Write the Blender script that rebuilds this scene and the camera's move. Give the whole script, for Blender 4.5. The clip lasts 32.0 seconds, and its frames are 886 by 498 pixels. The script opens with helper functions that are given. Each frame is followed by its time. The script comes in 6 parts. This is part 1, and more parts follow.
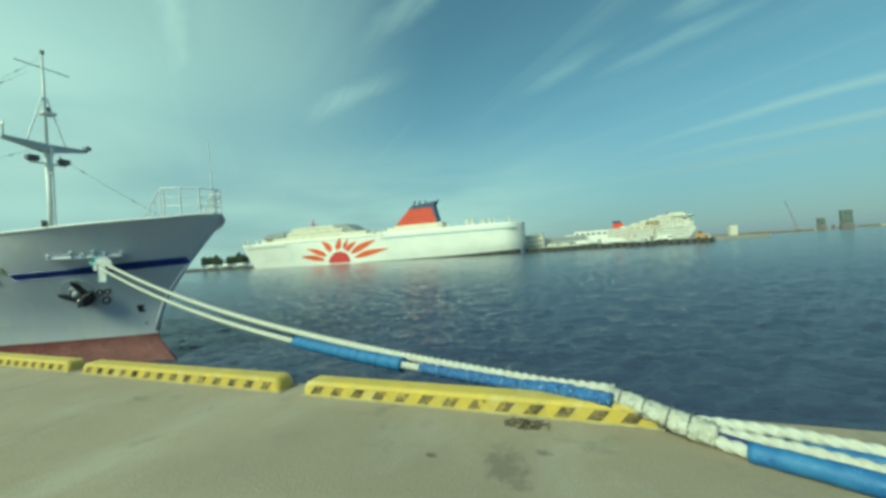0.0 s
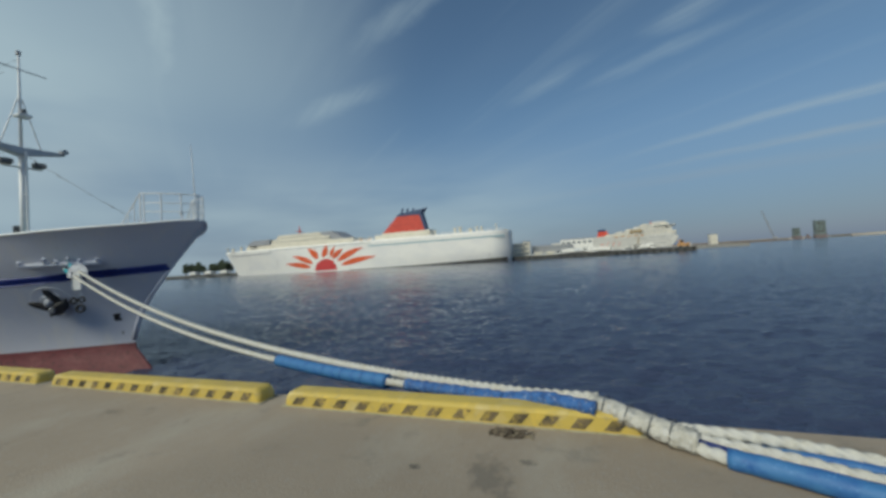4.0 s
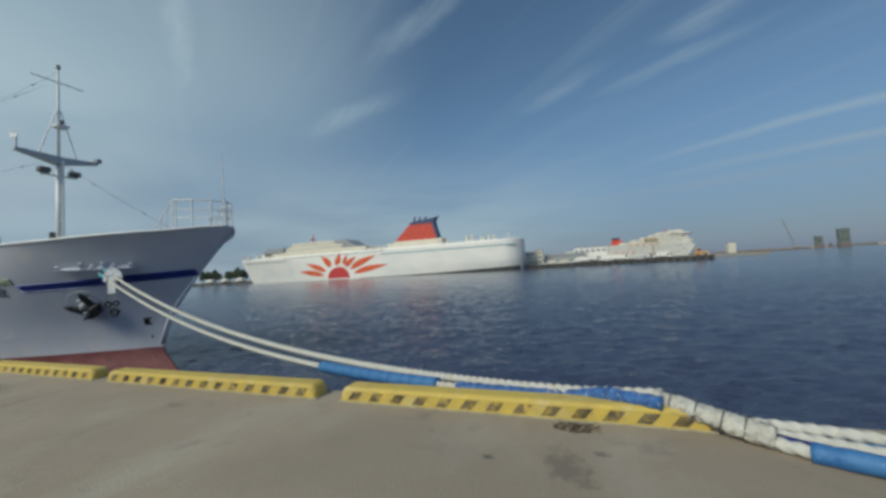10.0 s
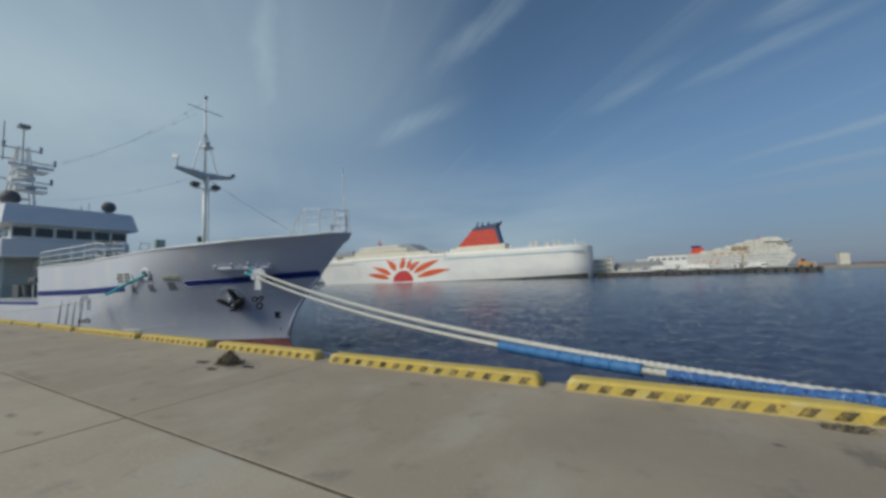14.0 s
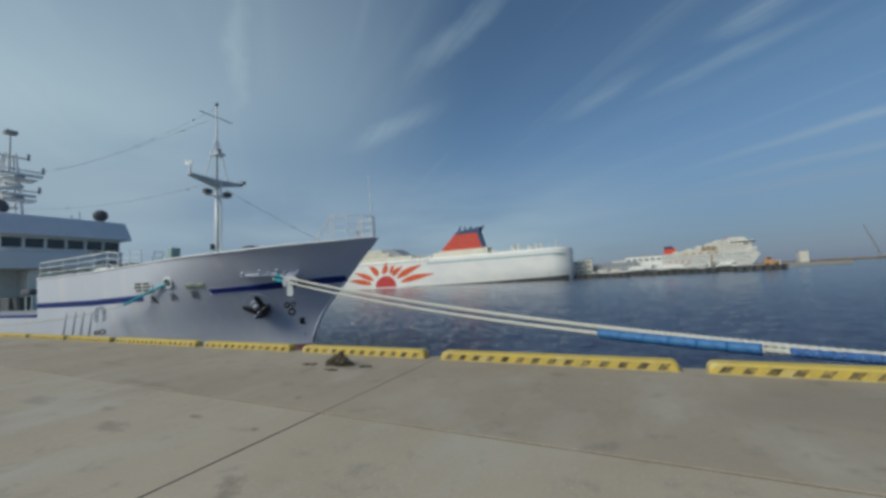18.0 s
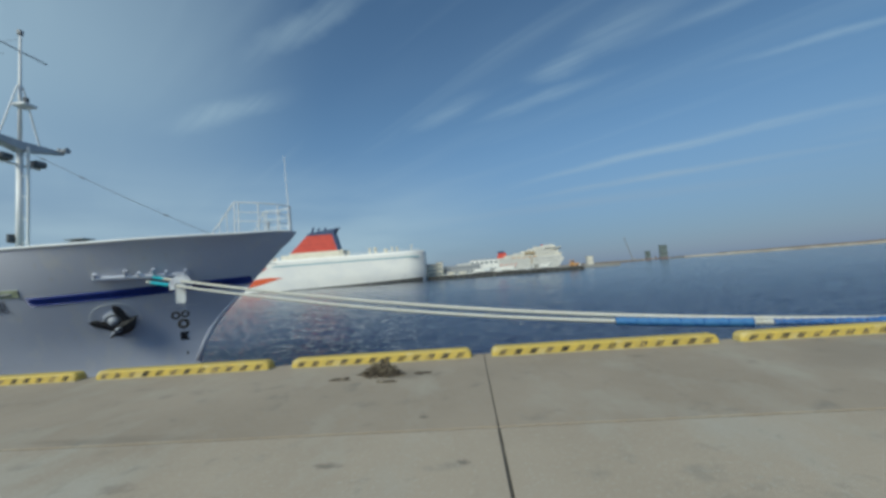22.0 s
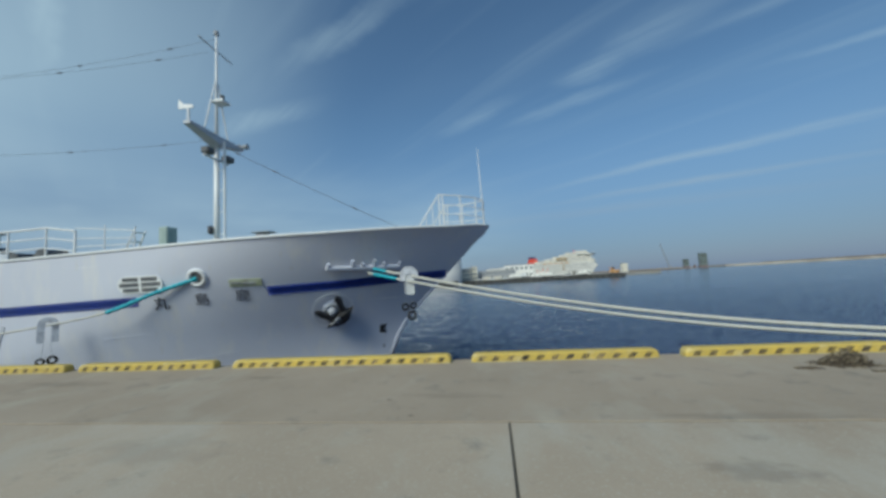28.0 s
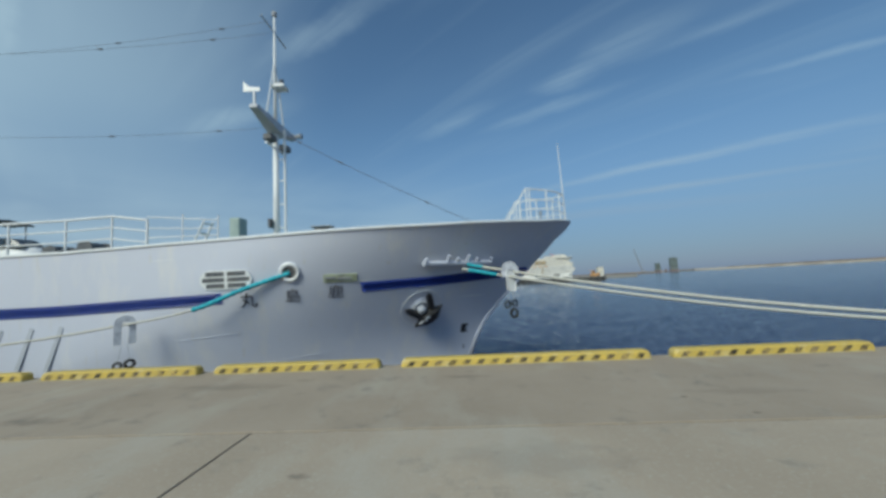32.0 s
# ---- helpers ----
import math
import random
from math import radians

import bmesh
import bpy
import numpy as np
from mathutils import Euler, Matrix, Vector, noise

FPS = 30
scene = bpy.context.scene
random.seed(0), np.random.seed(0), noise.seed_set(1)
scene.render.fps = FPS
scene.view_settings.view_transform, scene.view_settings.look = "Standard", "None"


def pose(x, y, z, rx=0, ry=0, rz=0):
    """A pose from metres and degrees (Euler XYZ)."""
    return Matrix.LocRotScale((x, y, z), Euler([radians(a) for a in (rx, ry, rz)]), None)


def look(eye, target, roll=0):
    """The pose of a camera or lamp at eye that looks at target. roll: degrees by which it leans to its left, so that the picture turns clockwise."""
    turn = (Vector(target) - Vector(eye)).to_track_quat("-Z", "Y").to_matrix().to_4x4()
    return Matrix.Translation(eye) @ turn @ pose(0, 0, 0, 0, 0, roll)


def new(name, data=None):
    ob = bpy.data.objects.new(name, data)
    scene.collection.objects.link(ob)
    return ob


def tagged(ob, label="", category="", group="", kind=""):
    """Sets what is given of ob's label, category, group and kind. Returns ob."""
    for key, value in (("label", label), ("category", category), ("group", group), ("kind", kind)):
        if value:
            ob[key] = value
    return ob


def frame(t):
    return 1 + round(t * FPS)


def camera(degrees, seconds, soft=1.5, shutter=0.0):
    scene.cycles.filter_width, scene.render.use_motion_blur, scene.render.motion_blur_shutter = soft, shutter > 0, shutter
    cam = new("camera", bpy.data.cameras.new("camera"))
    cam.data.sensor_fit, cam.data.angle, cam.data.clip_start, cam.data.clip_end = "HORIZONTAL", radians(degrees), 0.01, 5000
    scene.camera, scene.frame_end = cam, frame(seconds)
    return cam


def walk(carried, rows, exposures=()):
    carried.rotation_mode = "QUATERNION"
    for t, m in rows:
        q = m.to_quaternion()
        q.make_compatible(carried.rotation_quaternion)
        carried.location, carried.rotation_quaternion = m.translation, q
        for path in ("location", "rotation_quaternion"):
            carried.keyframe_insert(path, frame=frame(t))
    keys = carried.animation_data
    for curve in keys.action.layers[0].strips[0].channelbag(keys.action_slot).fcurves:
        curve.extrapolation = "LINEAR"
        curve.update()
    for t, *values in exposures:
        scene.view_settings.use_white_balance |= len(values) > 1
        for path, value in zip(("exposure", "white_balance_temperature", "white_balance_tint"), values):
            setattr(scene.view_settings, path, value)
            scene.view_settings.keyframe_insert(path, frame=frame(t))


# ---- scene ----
cam = camera(100.6, 32.0, soft=3.3)
PATH = [
    (0, (1.016, -0.162, 1.659), (0.309, 1.709, 1.674), -3.7),
    (0.5, (1.021, -0.135, 1.649), (0.333, 1.743, 1.666), -3.7),
    (1, (1.015, -0.152, 1.662), (0.344, 1.732, 1.685), -3.5),
    (1.5, (1.017, -0.135, 1.648), (0.365, 1.756, 1.675), -3.6),
    (2, (1.013, -0.129, 1.649), (0.374, 1.765, 1.68), -3.6),
    (2.5, (1.026, -0.142, 1.65), (0.405, 1.759, 1.687), -3.5),
    (4.5, (1.051, -0.145, 1.673), (0.386, 1.74, 1.731), -3.5),
    (5, (1.072, -0.15, 1.703), (0.37, 1.721, 1.767), -3.4),
    (5.5, (1.042, -0.117, 1.683), (0.304, 1.74, 1.754), -3.5),
    (6, (1.045, -0.114, 1.68), (0.287, 1.735, 1.757), -3.5),
    (6.5, (1.07, -0.098, 1.672), (0.282, 1.739, 1.756), -3.4),
    (7, (1.091, -0.061, 1.653), (0.269, 1.76, 1.744), -3.4),
    (7.5, (1.072, -0.032, 1.635), (0.211, 1.771, 1.732), -3.3),
    (8, (1.071, -0.048, 1.648), (0.186, 1.743, 1.747), -3.1),
    (8.5, (1.004, -0.024, 1.628), (0.088, 1.751, 1.734), -3.0),
    (9, (0.942, -0.08, 1.638), (0.032, 1.698, 1.746), -3.0),
    (9.5, (0.774, -0.248, 1.609), (0.002, 1.594, 1.715), -3.2),
    (10, (0.582, -0.399, 1.567), (-0.114, 1.473, 1.669), -3.4),
    (10.5, (0.442, -0.408, 1.503), (-0.416, 1.395, 1.62), -3.0),
    (11, (0.356, -0.313, 1.471), (-0.54, 1.471, 1.589), -3.0),
    (11.5, (0.207, -0.403, 1.484), (-0.671, 1.39, 1.611), -2.8),
    (12, (-0.051, -0.815, 1.542), (-0.973, 0.955, 1.673), -2.6),
    (12.5, (-0.328, -1.103, 1.558), (-1.359, 0.605, 1.696), -2.1),
    (13, (-0.658, -1.24, 1.564), (-1.674, 0.477, 1.705), -2.4),
    (13.5, (-0.919, -1.7, 1.682), (-1.922, 0.024, 1.825), -2.1),
    (15.5, (-1.813, -2.175, 1.603), (-2.759, -0.42, 1.759), -2.7),
    (16, (-2.079, -2.311, 1.626), (-3.147, -0.628, 1.789), -2.5),
    (16.5, (-2.368, -2.77, 1.632), (-3.508, -1.135, 1.806), -2.2),
    (17, (-2.664, -3.032, 1.623), (-3.793, -1.39, 1.796), -2.3),
    (17.5, (-3.039, -3.27, 1.65), (-4.069, -1.564, 1.823), -2.6),
    (18, (-3.309, -3.57, 1.685), (-4.195, -1.785, 1.851), -3.2),
    (18.5, (-3.705, -3.612, 1.662), (-4.475, -1.774, 1.821), -3.3),
    (19, (-4.143, -3.617, 1.645), (-4.804, -1.736, 1.801), -3.5),
    (19.5, (-4.665, -3.754, 1.65), (-5.117, -1.811, 1.795), -3.9),
    (20, (-5.184, -3.851, 1.64), (-5.376, -1.864, 1.766), -4.2),
    (20.5, (-5.784, -3.919, 1.669), (-5.956, -1.931, 1.798), -4.3),
    (21, (-6.276, -4.02, 1.682), (-6.488, -2.036, 1.817), -4.3),
    (21.5, (-6.805, -3.983, 1.661), (-6.885, -1.988, 1.783), -4.4),
    (22, (-7.365, -3.91, 1.7), (-7.485, -1.918, 1.832), -4.2),
    (22.5, (-7.806, -3.93, 1.72), (-7.718, -1.935, 1.835), -4.6),
    (23, (-8.254, -3.765, 1.723), (-8.092, -1.774, 1.831), -4.7),
    (23.5, (-8.775, -3.714, 1.684), (-8.631, -1.722, 1.802), -4.5),
    (24, (-9.391, -3.824, 1.669), (-9.182, -1.839, 1.782), -4.4),
    (24.5, (-10.106, -3.855, 1.67), (-10.153, -1.861, 1.807), -4.0),
    (25, (-10.813, -4.042, 1.683), (-11.067, -2.065, 1.841), -3.5),
    (25.5, (-11.482, -4.225, 1.705), (-11.642, -2.237, 1.854), -3.6),
    (26, (-12.181, -4.272, 1.736), (-12.396, -2.29, 1.894), -3.5),
    (26.5, (-12.824, -4.455, 1.765), (-13.064, -2.476, 1.926), -3.4),
    (28.5, (-15.344, -4.581, 1.795), (-15.601, -2.605, 1.964), -3.1),
    (29, (-15.891, -4.654, 1.81), (-16.115, -2.674, 1.979), -3.2),
    (29.5, (-16.398, -4.61, 1.812), (-16.539, -2.621, 1.968), -3.3),
    (30, (-16.973, -4.472, 1.822), (-17.113, -2.483, 1.977), -3.2),
    (30.5, (-17.53, -4.475, 1.852), (-17.579, -2.481, 2.004), -3.3),
    (31, (-18.018, -4.353, 1.768), (-18.039, -2.36, 1.926), -3.4),
    (31.5, (-18.673, -4.32, 1.763), (-18.83, -2.334, 1.936), -3.0),
    (32, (-19.3, -4.405, 1.764), (-19.437, -2.418, 1.942), -3.0),
]
EXPOSURES = [(0.0, 0.44, 6550, -44), (0.4, 0.0, 6500, -30), (1.4, -0.13, 6500, -17), (2.4, -0.16, 6250, -3), (10.0, -0.14, 6150, -2), (13.0, -0.18, 6100, 0), (15.5, -0.28, 6050, 2), (18.0, -0.22, 5950, -1), (20.0, -0.05, 5850, -4), (22.0, 0.0, 5780, -5), (24.0, 0.12, 5700, -5), (25.0, 0.02, 5700, -5), (26.0, 0.01, 5700, -5), (29.0, -0.01, 5720, -5), (31.0, 0.06, 5750, -5), (32.0, 0.03, 5750, -5)]
walk(cam, [(t, look(eye, target, roll)) for t, eye, target, roll in PATH], EXPOSURES)

WL = -2.8            # water level below the quay's top
EDGE = 3.80          # the quay's edge

# ---- world and sun ----
SUN_EL, SUN_AZ = 38.0, 206.0     # degrees; azimuth clockwise from +y
world = bpy.data.worlds.new("world")
scene.world = world
world.use_nodes = True


def make_world():
    nt = world.node_tree
    nt.nodes.clear()
    n = nt.nodes.new
    out, bg = n("ShaderNodeOutputWorld"), n("ShaderNodeBackground")
    sky = n("ShaderNodeTexSky")
    sky.sky_type, sky.sun_disc = "NISHITA", False
    sky.sun_elevation, sky.sun_rotation = radians(SUN_EL), radians(SUN_AZ)
    sky.air_density, sky.dust_density, sky.ozone_density = 1.0, 0.6, 2.2
    bg.inputs[1].default_value = 0.096
    tc = n("ShaderNodeTexCoord")
    sep = n("ShaderNodeSeparateXYZ")
    nt.links.new(tc.outputs["Generated"], sep.inputs[0])
    # cirrus lies on a high plane: direction divided by its height
    up = n("ShaderNodeMath"); up.operation = "MAXIMUM"; up.inputs[1].default_value = 0.03
    nt.links.new(sep.outputs[2], up.inputs[0])
    lift = n("ShaderNodeMath"); lift.operation = "ADD"; lift.inputs[1].default_value = 0.07
    nt.links.new(up.outputs[0], lift.inputs[0])
    px, py = n("ShaderNodeMath"), n("ShaderNodeMath")
    px.operation = py.operation = "DIVIDE"
    nt.links.new(sep.outputs[0], px.inputs[0]); nt.links.new(lift.outputs[0], px.inputs[1])
    nt.links.new(sep.outputs[1], py.inputs[0]); nt.links.new(lift.outputs[0], py.inputs[1])
    com = n("ShaderNodeCombineXYZ")
    nt.links.new(px.outputs[0], com.inputs[0]); nt.links.new(py.outputs[0], com.inputs[1])

    def layer(turn, long, wide, scale, low, high, detail=6.0, rough=0.6, dist=0.6, shift=0.0):
        """Cirrus drawn out along a bearing (degrees from +x)."""
        mp = n("ShaderNodeMapping")
        mp.vector_type = "TEXTURE"
        mp.inputs["Rotation"].default_value = (0, 0, radians(turn))
        mp.inputs["Scale"].default_value = (long, wide, 1)
        mp.inputs["Location"].default_value = (shift, shift * 0.7, 0)
        nt.links.new(com.outputs[0], mp.inputs[0])
        t = n("ShaderNodeTexNoise")
        t.inputs["Scale"].default_value, t.inputs["Detail"].default_value = scale, detail
        t.inputs["Roughness"].default_value, t.inputs["Distortion"].default_value = rough, dist
        nt.links.new(mp.outputs[0], t.inputs["Vector"])
        r = n("ShaderNodeMapRange")
        r.interpolation_type = "SMOOTHSTEP"
        r.inputs[1].default_value, r.inputs[2].default_value = low, high
        nt.links.new(t.outputs[0], r.inputs[0])
        return r.outputs[0]

    def mul(a, b):
        m = n("ShaderNodeMath"); m.operation = "MULTIPLY"
        nt.links.new(a, m.inputs[0])
        if isinstance(b, float):
            m.inputs[1].default_value = b
        else:
            nt.links.new(b, m.inputs[1])
        return m.outputs[0]

    def add(a, b):
        m = n("ShaderNodeMath"); m.operation = "ADD"; m.use_clamp = True
        nt.links.new(a, m.inputs[0]); nt.links.new(b, m.inputs[1])
        return m.outputs[0]

    streak = mul(layer(STREAK, 3.0, 0.62, 1.0, 0.50, 0.84, detail=3, rough=0.45, dist=0.8), 0.12)
    fine = mul(layer(STREAK - 7, 1.9, 0.20, 1.0, 0.50, 0.86, detail=3, rough=0.5, dist=0.4, shift=3.0), 0.12)
    # wind-drawn cirrus: the plane is warped a little, so that no band has a clean edge
    wn = n("ShaderNodeTexNoise")
    wn.inputs["Scale"].default_value, wn.inputs["Detail"].default_value, wn.inputs["Roughness"].default_value = 2.6, 5, 0.6
    nt.links.new(com.outputs[0], wn.inputs["Vector"])
    wc = n("ShaderNodeVectorMath"); wc.operation = "MULTIPLY_ADD"
    wc.inputs[1].default_value, wc.inputs[2].default_value = (WARP, WARP, 0), (-WARP / 2, -WARP / 2, 0)
    nt.links.new(wn.outputs["Color"], wc.inputs[0])
    wa = n("ShaderNodeVectorMath"); wa.operation = "ADD"
    nt.links.new(com.outputs[0], wa.inputs[0]); nt.links.new(wc.outputs[0], wa.inputs[1])

    def band(u0, v0, u1, v1, wide, strength, core=0.0):
        """One streak or bank of cirrus between two points of the high plane."""
        mp = n("ShaderNodeMapping"); mp.vector_type = "TEXTURE"
        mp.inputs["Location"].default_value = ((u0 + u1) / 2, (v0 + v1) / 2, 0)
        mp.inputs["Rotation"].default_value = (0, 0, math.atan2(v1 - v0, u1 - u0))
        mp.inputs["Scale"].default_value = (math.hypot(u1 - u0, v1 - v0) * 0.66, wide, 1)
        nt.links.new(wa.outputs[0], mp.inputs[0])
        ln = n("ShaderNodeVectorMath"); ln.operation = "LENGTH"
        nt.links.new(mp.outputs[0], ln.inputs[0])
        r = n("ShaderNodeMapRange"); r.interpolation_type = "SMOOTHSTEP"
        r.inputs[1].default_value, r.inputs[2].default_value, r.inputs[3].default_value, r.inputs[4].default_value = core, 1.0, strength, 0.0
        nt.links.new(ln.outputs["Value"], r.inputs[0])
        return r.outputs[0]

    bands = None
    for row in CIRRUS:
        one = band(*row)
        bands = one if bands is None else add(bands, one)
    wisp = layer(STREAK, 0.8, 0.07, 1.0, 0.22, 0.74, detail=5, rough=0.6, dist=0.5, shift=1.7)
    lift2 = n("ShaderNodeMapRange"); lift2.inputs[3].default_value = 0.30
    nt.links.new(wisp, lift2.inputs[0])
    bands = mul(bands, lift2.outputs[0])
    # thin veil over the western sky, with a thicker bank of cloud low in it
    west = n("ShaderNodeVectorMath"); west.operation = "DOT_PRODUCT"
    west.inputs[1].default_value = (-0.95, 0.20, 0.24)
    nt.links.new(tc.outputs["Generated"], west.inputs[0])
    veil = n("ShaderNodeMapRange"); veil.interpolation_type = "SMOOTHSTEP"
    veil.inputs[1].default_value, veil.inputs[2].default_value = 0.55, 0.98
    nt.links.new(west.outputs["Value"], veil.inputs[0])
    bank = add(mul(veil.outputs[0], 0.42), mul(band(-5.7, 0.25, -1.7, 0.25, 2.0, 0.56, 0.55), layer(20, 1.4, 1.0, 0.8, 0.10, 0.55, detail=4, rough=0.5)))
    bank = add(bank, band(-0.55, 0.35, -1.9, 1.5, 1.0, 0.15))
    low = n("ShaderNodeMapping"); low.inputs["Scale"].default_value = (2.0, 2.0, 9.0)
    nt.links.new(tc.outputs["Generated"], low.inputs[0])
    ln = n("ShaderNodeTexNoise"); ln.inputs["Scale"].default_value, ln.inputs["Detail"].default_value = 1.1, 3
    nt.links.new(low.outputs[0], ln.inputs["Vector"])
    lr = n("ShaderNodeMapRange"); lr.interpolation_type = "SMOOTHSTEP"
    lr.inputs[1].default_value, lr.inputs[2].default_value = 0.12, 0.74
    nt.links.new(ln.outputs[0], lr.inputs[0])
    le = n("ShaderNodeMapRange"); le.interpolation_type = "SMOOTHSTEP"
    le.inputs[1].default_value, le.inputs[2].default_value, le.inputs[3].default_value, le.inputs[4].default_value = 0.08, 0.34, 0.66, 0.0
    nt.links.new(sep.outputs[2], le.inputs[0])
    # low cloud lies over the north-western shore
    nw = n("ShaderNodeVectorMath"); nw.operation = "DOT_PRODUCT"
    nw.inputs[1].default_value = (-0.80, 0.60, 0.0)
    nt.links.new(tc.outputs["Generated"], nw.inputs[0])
    nr = n("ShaderNodeMapRange"); nr.interpolation_type = "SMOOTHSTEP"
    nr.inputs[1].default_value, nr.inputs[2].default_value = 0.40, 0.90
    nt.links.new(nw.outputs["Value"], nr.inputs[0])
    puff = mul(mul(lr.outputs[0], le.outputs[0]), nr.outputs[0])
    cover = add(add(add(streak, fine), bank), bands)
    mix = n("ShaderNodeMix"); mix.data_type = "RGBA"
    nt.links.new(cover, mix.inputs[0])
    nt.links.new(sky.outputs[0], mix.inputs[6])
    mix.inputs[7].default_value = CLOUD
    # a pale haze gathers toward the horizon
    hz = n("ShaderNodeMapRange"); hz.interpolation_type = "SMOOTHSTEP"
    hz.inputs[1].default_value, hz.inputs[2].default_value = -0.02, 0.42
    hz.inputs[3].default_value, hz.inputs[4].default_value = 0.80, 0.0
    nt.links.new(sep.outputs[2], hz.inputs[0])
    mix2 = n("ShaderNodeMix"); mix2.data_type = "RGBA"
    nt.links.new(hz.outputs[0], mix2.inputs[0])
    nt.links.new(mix.outputs[2], mix2.inputs[6])
    mix2.inputs[7].default_value = HAZE
    mix3 = n("ShaderNodeMix"); mix3.data_type = "RGBA"
    nt.links.new(puff, mix3.inputs[0])
    nt.links.new(mix2.outputs[2], mix3.inputs[6])
    mix3.inputs[7].default_value = CLOUD
    nt.links.new(mix3.outputs[2], bg.inputs[0])
    nt.links.new(bg.outputs[0], out.inputs[0])


STREAK, WARP = 145.0, 0.16
# streaks on the high plane: from, to, half width, strength
CIRRUS = [(-0.80, 0.56, -1.60, 1.11, 0.055, 0.26), (-0.10, 1.02, -0.80, 1.35, 0.08, 0.28), (-0.74, 1.58, -1.50, 1.75, 0.13, 0.28), (0.78, 1.66, 0.10, 2.06, 0.09, 0.24),
          (0.60, 1.56, 0.34, 1.70, 0.12, 0.24), (0.16, 1.75, -0.26, 2.10, 0.11, 0.24), (0.80, 1.20, 0.43, 1.67, 0.14, 0.25), (1.30, 1.10, 0.66, 1.52, 0.08, 0.18),
          (2.55, 1.96, 0.50, 3.37, 0.15, 0.64), (2.95, 2.76, 0.60, 3.95, 0.18, 0.70), (1.95, 1.27, 1.22, 1.69, 0.06, 0.30), (3.6, 3.5, -0.6, 4.9, 0.40, 0.46)]
CLOUD, HAZE = (5.2, 6.0, 6.6, 1), (1.45, 1.86, 3.22, 1)
make_world()
sun = new("sun", bpy.data.lights.new("sun", "SUN"))
sun.data.energy, sun.data.angle, sun.data.color = 2.75, radians(24), (1.0, 0.88, 0.72)
sx = math.sin(radians(SUN_AZ)) * math.cos(radians(SUN_EL))
sy = math.cos(radians(SUN_AZ)) * math.cos(radians(SUN_EL))
sun.matrix_world = look((sx * 50, sy * 50, 50 * math.sin(radians(SUN_EL))), (0, 0, 0))


